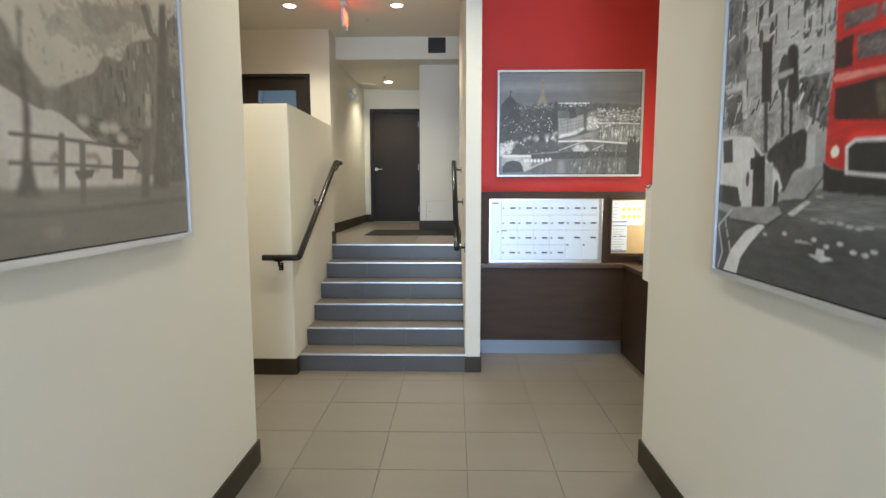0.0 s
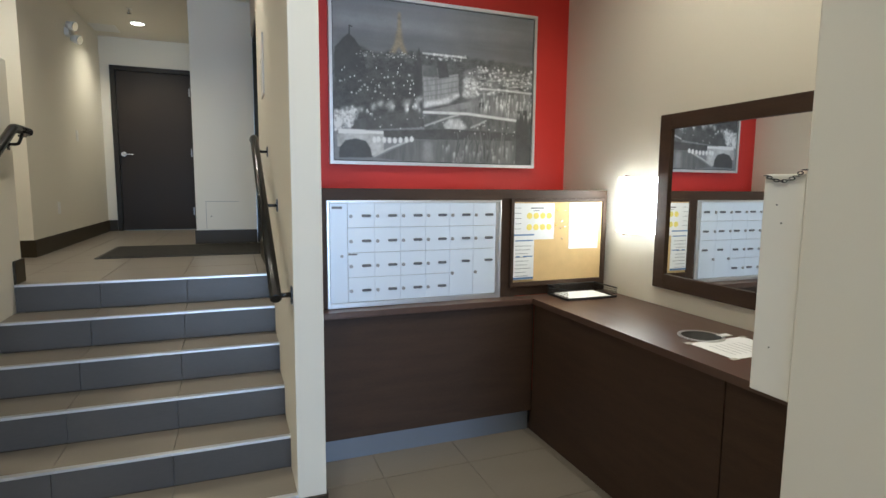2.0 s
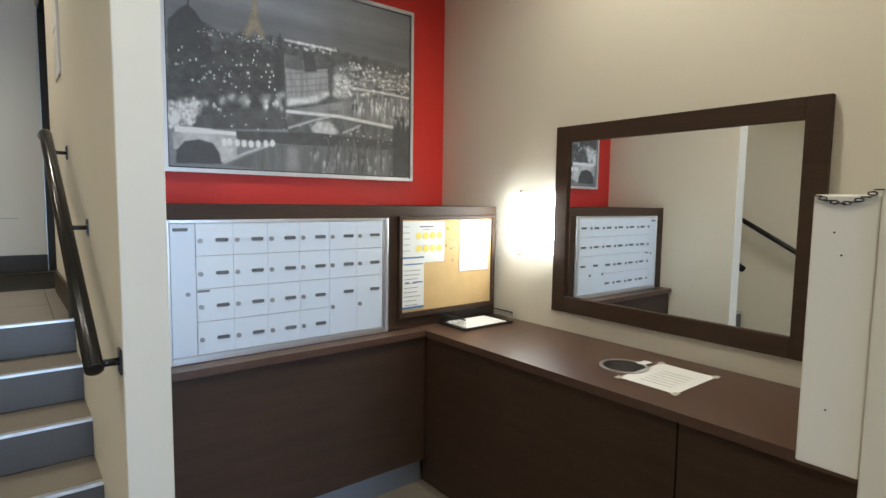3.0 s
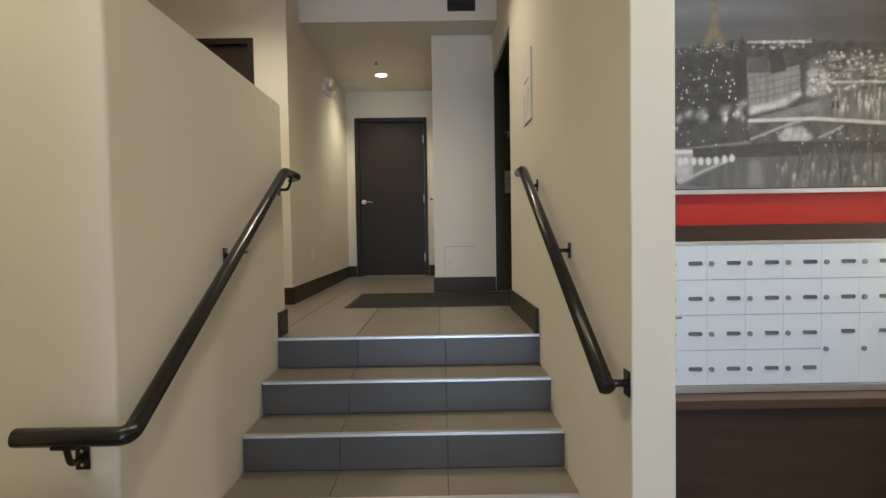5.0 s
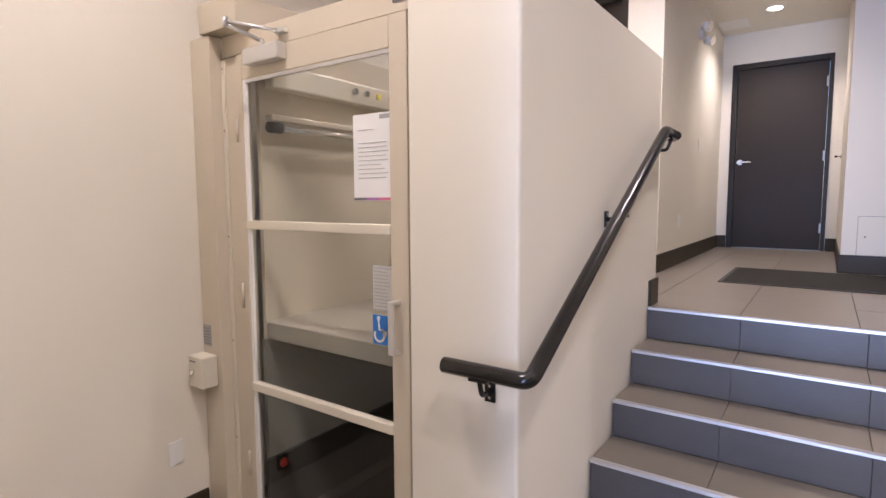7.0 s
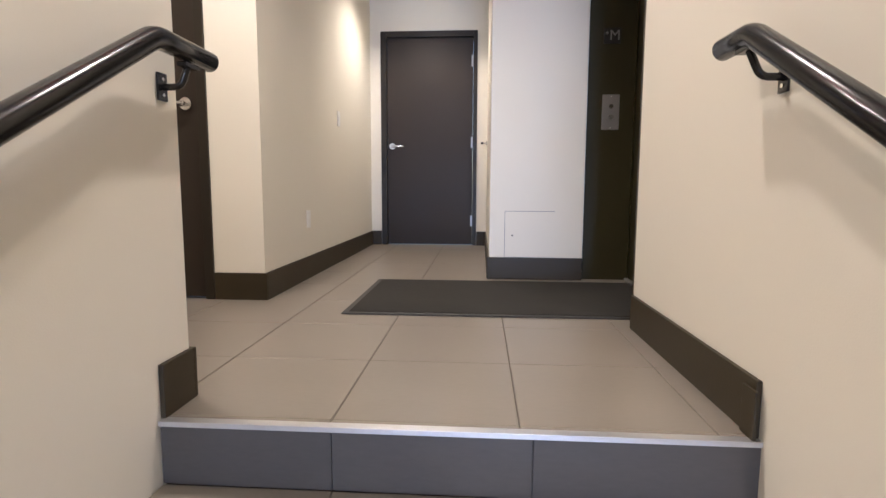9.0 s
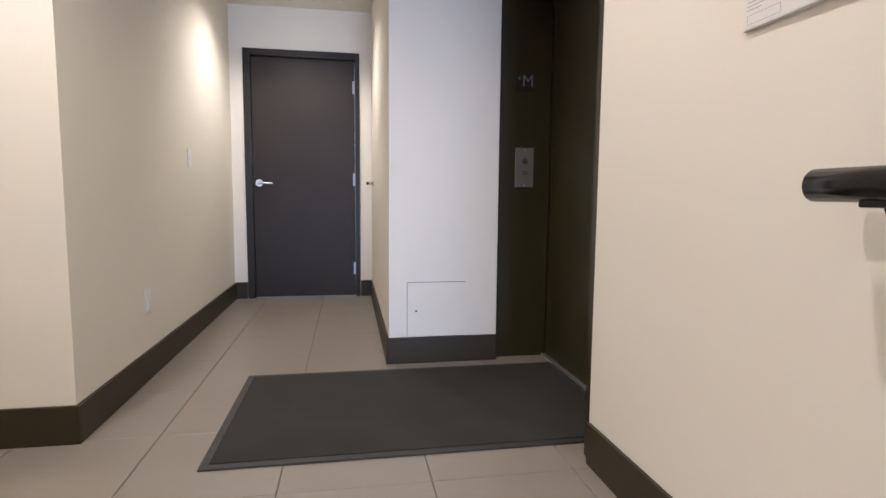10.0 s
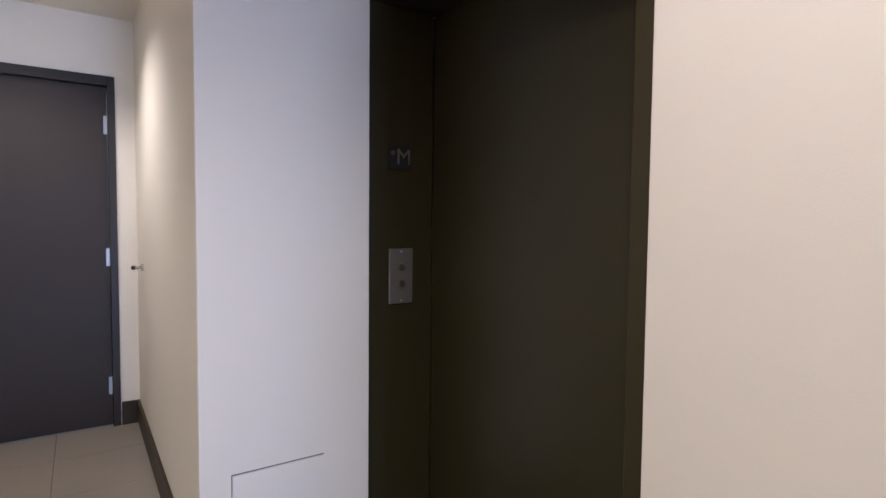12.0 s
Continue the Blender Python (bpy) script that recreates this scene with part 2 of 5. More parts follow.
def fixed(name, boxes, material, label, category, bevel=0.0):
    """A piece of the setting made of boxes."""
    bm = bmesh.new()
    for bx in boxes:
        brick(*bx, bm=bm, bevel=bevel)
    return tagged(part(name, bm, material), label, category, kind="structure")


# ---- the large structure ----
fixed("wall_entry_west", [(-1.42, -1.27, -11.4, -1.66, 0, CEIL)], M_WALL, "cream plaster wall of the entry passage", "wall", 0.004)
fixed("wall_entry_east", [(1.055, 1.20, -11.4, -1.62, 0, CEIL)], M_WALL, "cream plaster wall of the entry passage", "wall", 0.004)
fixed("wall_entry_south", [(-1.42, -1.3, -11.55, -11.4, 0, CEIL), (1.0, 1.2, -11.55, -11.4, 0, CEIL), (-1.3, 1.0, -11.55, -11.4, 2.7, CEIL)], M_WALL, "cream wall round the entrance opening", "wall")
fixed("wall_lobby_south", [(-3.56, -1.42, -1.95, -1.80, 0, CEIL)], M_WALL, "cream plaster wall beside the lift lobby", "wall")
fixed("wall_lobby_west", [(-3.39, -3.25, -1.80, 2.92, 0, CEIL)], M_WALL, "cream plaster wall beside the lift", "wall")
fixed("wall_alcove_south", [(1.20, 2.37, -2.20, -2.05, 0, CEIL)], M_WALL, "cream plaster wall closing the mail alcove", "wall")
fixed("wall_alcove_east", [(2.23, 2.37, -2.05, 1.34, 0, CEIL)], M_WALL, "cream plaster wall behind mirror and counter", "wall")
fixed("wall_red", [(0.14, 2.23, 1.19, 1.34, 0, CEIL)], M_RED, "bright red painted accent wall in the mail alcove", "wall")


def stair_wall(y):
    """The stair face of the wall between stair and alcove, which runs slightly out of square."""
    return 0.021 - 0.014 * y


def skewed(y0, y1, d0, d1, z0, z1, bm=None, bevel=0.0):
    """An upright slab along the stair wall, from d0 to d1 metres off its stair face."""
    own = prism([(stair_wall(y0) - d0, y0), (stair_wall(y0) - d1, y0), (stair_wall(y1) - d1, y1), (stair_wall(y1) - d0, y1)], z0, "z", z1 - z0)
    if bevel:
        bmesh.ops.bevel(own, geom=own.edges[:], offset=bevel, segments=2, profile=0.5, affect="EDGES")
    return merge(own, bm)


bm = skewed(0.002, 2.50, -0.136, 0.0, 0, CEIL, bevel=0.005)
skewed(2.50, 3.70, -0.155, -0.012, 3.225, CEIL, bm)
tagged(part("wall_stair_east", bm, M_WALL), "cream plaster wall between stair and mail alcove", "wall", kind="structure")
fixed("wall_shaft", [(0.34, 0.47, 2.50, 3.95, 0, CEIL), (0.14, 0.34, 2.50, 3.70, 3.27, CEIL), (0.14, 0.47, 2.36, 2.50, 0, CEIL)], M_WALL, "plain wall behind the elevator door", "wall")
fixed("wall_landing_west", [(-3.56, -3.052, 2.92, 3.07, LAND, CEIL), (-2.092, -1.815, 2.92, 3.07, LAND, CEIL), (-3.052, -2.092, 2.92, 3.07, 3.285, CEIL)], M_WALL, "cream plaster wall with a stairwell door", "wall")
fixed("wall_corridor_west", [(-1.965, -1.815, 3.07, 5.91, LAND, CEIL)], M_WALL, "cream plaster corridor wall", "wall")
fixed("wall_corridor_north", [(-1.815, -1.706, 5.76, 5.91, LAND, CEIL), (-0.723, -0.617, 5.76, 5.91, LAND, CEIL), (-1.706, -0.723, 5.76, 5.91, 3.212, CEIL)], M_WALL, "cream plaster wall round the corridor door", "wall")
fixed("wall_corridor_east", [(-0.617, -0.012, 3.70, 5.91, LAND, CEIL)], M_WALL, "cream plaster column beside the elevator", "wall", 0.005)
fixed("wall_elevator_back", [(-0.012, 0.5, 3.84, 5.91, 0, CEIL)], M_WALL, "plain wall of the elevator shaft", "wall")
bm = bmesh.new()
ring = [bm.verts.new((x, y, 0)) for x, y in ((-1.935, -0.085), (-1.50, -0.085), (-1.50, 1.60), (-1.62, 1.60), (-1.62, 0.04), (-1.935, 0.04))]
up = bmesh.ops.extrude_face_region(bm, geom=[bm.faces.new(ring)])["geom"]
bmesh.ops.translate(bm, verts=[v for v in up if isinstance(v, bmesh.types.BMVert)], vec=(0, 0, 2.412))
bmesh.ops.recalc_face_normals(bm, faces=bm.faces[:])
corner = [e for e in bm.edges if all(abs(v.co.x + 1.50) < 0.001 and abs(v.co.y + 0.085) < 0.001 for v in e.verts)]
bmesh.ops.bevel(bm, geom=corner, offset=0.012, segments=3, affect="EDGES", profile=0.5)
tagged(part("lift_enclosure_wall", bm, M_WALL), "half-height cream wall round the platform lift", "wall", kind="structure")
fixed("ceiling_lobby", [(-3.56, 2.37, -11.55, 3.33, CEIL, CEIL + 0.1)], M_CEIL, "flat cream painted lobby ceiling", "ceiling")
fixed("ceiling_corridor", [(-1.815, -0.012, 3.33, 5.76, SOFFIT, CEIL + 0.1), (-0.012, 0.3, 3.33, 3.70, SOFFIT, CEIL + 0.1)], M_CEIL, "lowered cream ceiling over the corridor", "ceiling", 0.003)
fixed("wall_stairwell", [(-4.0, -1.97, 6.2, 6.3, 0, 4.2), (-4.0, -3.9, 3.07, 6.2, 0, 4.2), (-4.0, -1.97, 3.07, 6.3, 4.2, 4.3), (-4.0, -1.97, 3.07, 6.3, 0.95, 1.05)], M_GREYWALL, "pale stairwell wall behind the glazed door", "wall")

# entrance glazing behind the walk
ent = thing("window_1", (-0.13, -11.45, 0), "glazed entrance with dark frame", "window", kind="structure")
for x in (-1.28, -0.15, 0.98):
    part("window_frame", brick(x - 0.03, x + 0.03, -11.5, -11.44, 0.0, 2.7), M_DOORFRAME, ent)
for x0, x1 in ((-1.25, -0.18), (-0.12, 0.95)):
    pane = part("pane", brick(x0, x1, -11.475, -11.465, 0.02, 2.69), M_GLASS, ent)
    pane.visible_shadow = False

# white boxed wing at the end of the entry wall
wing = thing("wall_box", (1.15, -1.56, 1.14), "white painted wall box with screw holes and a black chain", "wall box")
part("body", brick(1.060, 1.198, -1.619, -1.508, 1.14, 1.706, bevel=0.004), mat("white_box_paint", (0.80, 0.77, 0.70), 0.5, vary=0.02), wing)
for y, z in ((-1.548, 1.63), (-1.563, 1.585), (-1.556, 1.265)):
    part("screw_hole", rod((1.0585, y, z), (1.061, y, z), 0.002, seg=8), M_BLACK, wing)
for k in range(11):
    u = k / 10
    c = Vector((1.054, -1.516 - 0.10 * u, 1.703 - 0.02 * math.sin(math.pi * u) + 0.012 * u))
    bm = bmesh.new()
    ring = [c + Vector((0, math.cos(a) * 0.0075, math.sin(a) * 0.0035)) if k % 2 else c + Vector((math.cos(a) * 0.0035, math.sin(a) * 0.0075, 0)) for a in (2 * math.pi * j / 8 for j in range(8))]
    for a, d in zip(ring, ring[1:] + ring[:1]):
        rod(a, d, 0.0015, bm, seg=5)
    part("chain_link", bm, M_BLACK, wing)

# ---- baseboards ----
def base(name, x0, x1, y0, y1, z=FLOOR, h=0.145):
    fixed(name, [(x0, x1, y0, y1, z, z + h)], M_BASE, "dark brown painted baseboard along the wall", "baseboard", 0.002)


T = 0.014
base("baseboard_entry_west", -1.27, -1.27 + T, -11.4, -1.646)
base("baseboard_entry_west_end", -1.42, -1.27, -1.66, -1.646)
base("baseboard_entry_east", 1.055 - T, 1.055, -11.4, -1.606)
base("baseboard_entry_east_end", 1.055, 1.2, -1.62, -1.606)
base("baseboard_lobby_south", -3.25, -1.42, -1.80, -1.80 + T)
base("baseboard_lobby_west", -3.25, -3.25 + T, -1.786, -0.13)
base("baseboard_lift_front", -1.934, -1.50 + T, -0.085 - T, -0.085)
base("baseboard_lift_side", -1.50, -1.50 + T, -0.085, -0.003)
base("baseboard_stair_front", 0.019, 0.158, 0.002 - T, 0.002)
base("baseboard_stair_alcove", 0.152, 0.152 + T, 0.002, 0.575)
base("baseboard_landing_stair_west", -1.50, -1.50 + T, TREAD * 5 + 0.02, 1.60, LAND)
base("baseboard_landing_stair_west_end", -1.62, -1.50 + T, 1.60, 1.60 + T, LAND)
tagged(part("baseboard_landing_east", skewed(TREAD * 5 + 0.02, 2.485, 0.0, T, LAND, LAND + 0.145, bevel=0.002), M_BASE), "dark brown painted baseboard along the wall", "baseboard", kind="structure")
base("baseboard_landing_east_end", -0.023, -0.0135, TREAD * 5 + 0.004, TREAD * 5 + 0.07, LAND + 0.001, 0.122)
base("baseboard_landing_north", -2.087, -1.815 + T, 2.92 - T, 2.92, LAND)
base("baseboard_corridor_west", -1.815, -1.815 + T, 2.92, 5.76, LAND)
base("baseboard_corridor_north_west", -1.801, -1.710, 5.76 - T, 5.76, LAND)
base("baseboard_corridor_north_east", -0.718, -0.631, 5.76 - T, 5.76, LAND)
base("baseboard_corridor_east", -0.617 - T, -0.617, 3.686, 5.76, LAND)
base("baseboard_column", -0.617, -0.014, 3.70 - T, 3.70, LAND)


# ---- doors ----
def lever(place, away, turn, parent):
    """Round rose, neck and lever grip; away: out of the door, turn: along the grip."""
    p, a, t = Vector(place), Vector(away), Vector(turn)
    h = part("door_handle", rod(p, p + a * 0.014, 0.032, seg=24), M_CHROME, parent, "satin chrome lever handle")
    part("neck", rod(p, p + a * 0.05, 0.011), M_CHROME, h)
    part("grip", tube([p + a * 0.05, p + a * 0.056 + t * 0.03, p + a * 0.05 + t * 0.118 - Vector((0, 0, 0.004))], 0.0095, 12, 0.015), M_CHROME, h)


d1 = thing("door_1", (-1.218, 5.76, LAND), "closed dark brown flush door at the corridor end", "door", kind="structure")
part("door_leaf", brick(-1.643, -0.766, 5.776, 5.82, LAND + 0.008, 3.149, bevel=0.002), M_DOOR, d1)
for n, bx in (("jamb", (-1.706, -1.646, 5.745, 5.91, LAND, 3.210)), ("jamb", (-0.763, -0.723, 5.745, 5.91, LAND, 3.210)), ("head", (-1.646, -0.763, 5.745, 5.91, 3.152, 3.210))):
    part(n, brick(*bx, bevel=0.003), M_DOORFRAME, d1)
for z in (1.305, 2.11, 2.92):
    hb = rod((-0.758, 5.763, z - 0.055), (-0.758, 5.763, z + 0.055), 0.008, seg=10)
    brick(-0.784, -0.733, 5.771, 5.775, z - 0.055, z + 0.055, hb)
    part("hinge", hb, M_HINGE, d1, "steel butt hinge")
lever((-1.593, 5.776, 2.07), (0, -1, 0), (1, 0, 0), d1)

d2 = thing("door_2", (-2.567, 2.94, LAND), "closed dark brown stairwell door with a glass light", "door", kind="structure")
bm = brick(-3.007, -2.837, 2.945, 2.99, LAND + 0.008, 3.232)
for bx in ((-2.292, -2.142, 2.945, 2.99, LAND + 0.008, 3.232), (-2.837, -2.292, 2.945, 2.99, LAND + 0.008, 2.20), (-2.837, -2.292, 2.945, 2.99, 3.07, 3.232)):
    brick(*bx, bm=bm)
part("door_leaf", bm, M_DOOR, d2)
pane = part("pane", brick(-2.832, -2.297, 2.965, 2.971, 2.205, 3.065), M_GLASS, d2)
pane.visible_shadow = False
for n, bx in (("glazing_bead", (-2.847, -2.282, 2.935, 2.945, 2.19, 2.205)), ("glazing_bead", (-2.847, -2.282, 2.935, 2.945, 3.065, 3.08)), ("glazing_bead", (-2.847, -2.832, 2.935, 2.945, 2.205, 3.065)), ("glazing_bead", (-2.297, -2.282, 2.935, 2.945, 2.205, 3.065)),
              ("jamb", (-3.052, -3.010, 2.905, 3.07, LAND, 3.283)), ("jamb", (-2.139, -2.092, 2.905, 3.07, LAND, 3.283)), ("head", (-3.010, -2.139, 2.905, 3.07, 3.235, 3.283))):
    part(n, brick(*bx, bevel=0.002), M_DOORFRAME, d2)
lever((-2.217, 2.945, 2.08), (0, -1, 0), (-1, 0, 0), d2)

sr = thing("stair_railing", (-2.9, 3.9, LAND), "grey painted steel stairwell railing", "railing")
for z0 in (2.45, 1.35):
    part("rail", rod((-3.75, 4.6, z0 + 0.35), (-1.95, 4.6, z0 - 0.28), 0.02), M_PIT, sr)
for k in range(14):
    x = -3.7 + k * 0.13
    part("baluster", rod((x, 4.6, 1.05), (x, 4.6, 2.78 - (x + 3.75) * 0.35), 0.009, seg=8), M_PIT, sr)

# ---- elevator ----
ev = thing("elevator_entrance", (0.17, 3.1, LAND), "dark bronze painted elevator door and frame", "elevator", kind="structure")
part("door_panel", brick(0.295, 0.335, 2.62, 3.742, LAND + 0.01, 3.175, bevel=0.002), M_ELEV, ev)
part("button_jamb", brick(-0.010, 0.292, 3.737, 3.838, LAND, 3.22, bevel=0.003), M_ELEV, ev)
part("near_jamb", brick(-0.007, 0.292, 2.502, 2.545, LAND, 3.22, bevel=0.002), M_ELEV, ev)
part("near_return", brick(0.292, 0.336, 2.502, 2.617, LAND, 3.22), M_ELEV, ev)
part("head", brick(0.0, 0.335, 2.548, 3.734, 3.178, 3.222, bevel=0.002), M_ELEV, ev)
part("edge_trim", brick(-0.0115, -0.0065, 3.727, 3.736, LAND, 3.22), M_ALU, ev)
part("sill", brick(0.27, 0.294, 2.55, 3.735, LAND, LAND + 0.012), M_ALU, ev)
bp = part("call_plate", brick(0.089, 0.196, 3.729, 3.737, 2.020, 2.240, bevel=0.002), M_HINGE, ev, "brushed steel call button plate")
for z in (2.165, 2.10):
    part("call_button", rod((0.1425, 3.720, z), (0.1425, 3.730, z), 0.014, seg=20), M_CHROME, bp)
for z in (2.228, 2.032):
    part("screw", rod((0.1425, 3.727, z), (0.1425, 3.730, z), 0.004, seg=8), M_WHITE, bp)
ms = part("floor_mark_plate", brick(0.085, 0.190, 3.732, 3.737, 2.552, 2.648, bevel=0.001), M_BLACK, ev, "black floor mark plate with a pale M")


def words(text, size, m, material, parent, name="lettering", depth=0.0008):
    cu = bpy.data.curves.new(name, "FONT")
    cu.body, cu.size, cu.extrude, cu.align_x, cu.align_y = text, size, depth, "CENTER", "CENTER"
    ob = bpy.data.objects.new(name, cu)
    me = bpy.data.meshes.new_from_object(ob)
    bpy.data.objects.remove(ob)
    me.transform(m)
    me.materials.append(material)
    out = new(name, me)
    out.parent = parent
    out.matrix_parent_inverse = Matrix.Translation(-parent.location) if parent.type == "EMPTY" else Matrix()
    return out


words("M", 0.088, pose(0.152, 3.730, 2.600, 90, 0, 0), M_HINGE, ms)
words("*", 0.05, pose(0.104, 3.730, 2.606, 90, 0, 0), M_HINGE, ms)

# access panel on the column
ap = thing("wall_hatch", (-0.3, 3.699, 1.2), "flush cream painted wall hatch with a small lock", "hatch")
part("door", brick(-0.514, -0.198, 3.6945, 3.70, 1.20, 1.495), M_WALL, ap)
for n, bx in (("gap", (-0.518, -0.194, 3.6972, 3.6996, 1.4965, 1.4995)), ("gap", (-0.5185, -0.5155, 3.6972, 3.6996, 1.2, 1.4955))):
    part(n, brick(*bx), M_INK, ap)
part("lock", rod((-0.468, 3.692, 1.34), (-0.468, 3.696, 1.34), 0.006, seg=10), M_BLACK, ap)

# ---- floor mat ----
fm = thing("floor_mat", (-0.54, 3.1, LAND), "charcoal ribbed entrance mat with rubber edge before the elevator", "mat")
part("carpet", brick(-1.30, 0.24, 2.66, 3.55, LAND + 0.002, LAND + 0.012, bevel=0.002), M_RUBBER, fm)
for bx in ((-1.33, 0.265, 2.628, 2.66), (-1.33, 0.265, 3.55, 3.582), (-1.33, -1.30, 2.66, 3.55), (0.24, 0.265, 2.66, 3.55)):
    part("rubber_edge", brick(*bx, LAND + 0.001, LAND + 0.008, bevel=0.002), M_MATEDGE, fm)

# ---- handrails ----
def bracket(wall, rail, parent, out):
    """Wall plate, arm and saddle under the rail."""
    w, r, o = Vector(wall), Vector(rail), Vector(out)
    s = Vector((abs(o.y), abs(o.x), 0))
    p0, p1 = w - s * 0.02 - Vector((0, 0, 0.035)), w + s * 0.02 + o * 0.006 + Vector((0, 0, 0.035))
    br = part("bracket", brick(min(p0.x, p1.x), max(p0.x, p1.x), min(p0.y, p1.y), max(p0.y, p1.y), p0.z, p1.z, bevel=0.001), M_RAIL, parent)
    part("arm", tube([w + o * 0.004, w + o * 0.055, r - Vector((0, 0, 0.02))], 0.009, 10, 0.02), M_RAIL, br)
    part("saddle", brick(r.x - 0.014 - 0.02 * abs(o.y), r.x + 0.014 + 0.02 * abs(o.y), r.y - 0.014 - 0.02 * abs(o.x), r.y + 0.014 + 0.02 * abs(o.x), r.z - 0.034, r.z - 0.022, bevel=0.003), M_RAIL, br)
    for dz in (-0.02, 0.02):
        c = w + o * 0.0065 + Vector((0, 0, dz))
        part("screw", rod(c - o * 0.001, c + o * 0.002, 0.005, seg=10), M_CHROME, br)


RW = thing("handrail", (-1.42, 0.7, 1.0), "black glossy tubular handrail on the lift wall", "handrail", "stair handrails")
part("rail", tube([(-1.735, -0.160, 1.096), (-1.422, -0.160, 1.096), (-1.422, 1.39, 1.993), (-1.422, 1.64, 1.990)], 0.0265, bend=0.035), M_RAIL, RW)
bracket((-1.60, -0.086, 1.01), (-1.60, -0.160, 1.097), RW, (0, -1, 0))
bracket((-1.499, 0.72, 1.555), (-1.422, 0.72, 1.597), RW, (1, 0, 0))
bracket((-1.499, 1.53, 1.905), (-1.422, 1.53, 1.984), RW, (1, 0, 0))
RE = thing("handrail", (-0.08, 0.7, 1.0), "black glossy tubular handrail on the pillar wall", "handrail", "stair handrails")
part("rail", tube([(-0.056, 0.0, 1.158), (-0.086, 1.43, 1.988), (-0.088, 1.57, 1.988)], 0.0265, bend=0.03), M_RAIL, RE)
end_plate = part("bracket", brick(0.012, 0.020, 0.010, 0.055, 1.125, 1.205, bevel=0.002), M_RAIL, RE)
part("arm", rod((0.012, 0.02, 1.168), (-0.052, 0.02, 1.168), 0.012), M_RAIL, end_plate)
bracket((0.010, 0.73, 1.555), (-0.071, 0.73, 1.582), RE, (-1, 0, 0))
bracket((0.001, 1.45, 1.90), (-0.086, 1.45, 1.988), RE, (-1, 0, 0))

# ---- mail alcove ----
cab = thing("mailbox_cabinet", (1.2, 0.85, 0), "dark wenge laminate cabinet holding mailboxes and notice board", "cabinet")
part("upper_panel", brick(0.152, 2.215, 0.612, 1.188, 0.953, 1.655, bevel=0.002), M_WOOD, cab)
part("lower_panel", brick(0.142, 1.60, 0.525, 1.188, 0.18, 0.912, bevel=0.002), M_WOOD, cab)
part("kick_plate", brick(0.166, 1.60, 0.575, 0.62, 0.0, 0.178), M_KICK, cab, "brushed steel kick plate")
cnt = thing("counter", (1.9, -0.7, 0), "dark wenge laminate writing counter under the mirror", "counter")
part("front_panel", brick(1.60, 1.625, -0.972, 0.523, 0.18, 0.912, bevel=0.0015), M_WOOD, cnt)
part("front_panel", brick(1.60, 1.625, -2.045, -0.978, 0.18, 0.912, bevel=0.0015), M_WOOD, cnt)
part("kick_plate", brick(1.612, 1.645, -2.045, 0.575, 0.0, 0.178), M_WOOD, cnt)
top = thing("countertop", (1.8, -0.5, 0.912), "continuous dark wenge laminate countertop with a bin hole", "countertop")
part("ledge", brick(0.142, 1.576, 0.503, 0.610, 0.914, 0.951, bevel=0.003), M_WOODTOP, top)
BX, BY, BR = 1.90, -0.56, 0.096
bm = brick(1.576, 2.228, BY + 0.14, 0.610, 0.914, 0.951)
brick(1.576, 2.228, -2.045, BY - 0.14, 0.914, 0.951, bm)
brick(1.576, BX - 0.14, BY - 0.14, BY + 0.14, 0.914, 0.951, bm)
brick(BX + 0.14, 2.228, BY - 0.14, BY + 0.14, 0.914, 0.951, bm)
for k in range(32):
    a, c = 2 * math.pi * k / 32, 2 * math.pi * (k + 1) / 32
    rim = [(BX + math.cos(t) * BR, BY + math.sin(t) * BR) for t in (a, c)]
    sq = [(BX + math.cos(t) * 0.14 / max(abs(math.cos(t)), abs(math.sin(t))), BY + math.sin(t) * 0.14 / max(abs(math.cos(t)), abs(math.sin(t)))) for t in (a, c)]
    prism([rim[0], sq[0], sq[1], rim[1]], 0.914, "z", 0.037, bm)
part("top", bm, M_WOODTOP, top)
bin_ = thing("waste_bin_ring", (BX, BY, 0.6), "satin steel ring of a drop-in paper bin", "bin")
bm = bmesh.new()
for k in range(40):
    a, c = 2 * math.pi * k / 40, 2 * math.pi * (k + 1) / 40
    q = [(BX + math.cos(t) * r, BY + math.sin(t) * r) for t, r in ((a, BR - 0.004), (a, BR + 0.012), (c, BR + 0.012), (c, BR - 0.004))]
    prism(q, 0.9515, "z", 0.004, bm)
part("ring", bm, M_ALU, bin_)
bm = rod((BX, BY, 0.62), (BX, BY, 0.95), BR - 0.005, seg=32)
bmesh.ops.delete(bm, geom=[f for f in bm.faces if f.normal.z > 0.9], context="FACES")
part("bucket", bm, M_HINGE, bin_)
part("tab", brick(BX + 0.085, BX + 0.15, BY - 0.05, BY - 0.01, 0.952, 0.956), M_PAPER, bin_)

box_ = thing("mailbox_unit", (0.815, 0.60, 0.94), "silver multi-door mailbox unit with locks and name slots", "mailboxes")
X0, X1, Z0, Z1, YF = 0.268, 1.385, 0.953, 1.588, 0.598
for bx in ((X0, X0 + 0.016, Z0, Z1), (X1 - 0.016, X1, Z0, Z1), (X0 + 0.016, X1 - 0.016, Z0, Z0 + 0.03), (X0 + 0.016, X1 - 0.016, Z1 - 0.016, Z1)):
    part("frame", brick(bx[0], bx[1], YF, YF + 0.013, bx[2], bx[3], bevel=0.002), M_ALU, box_)
part("back", brick(X0 + 0.016, X1 - 0.016, YF + 0.0105, YF + 0.0135, Z0 + 0.03, Z1 - 0.016), M_HINGE, box_)
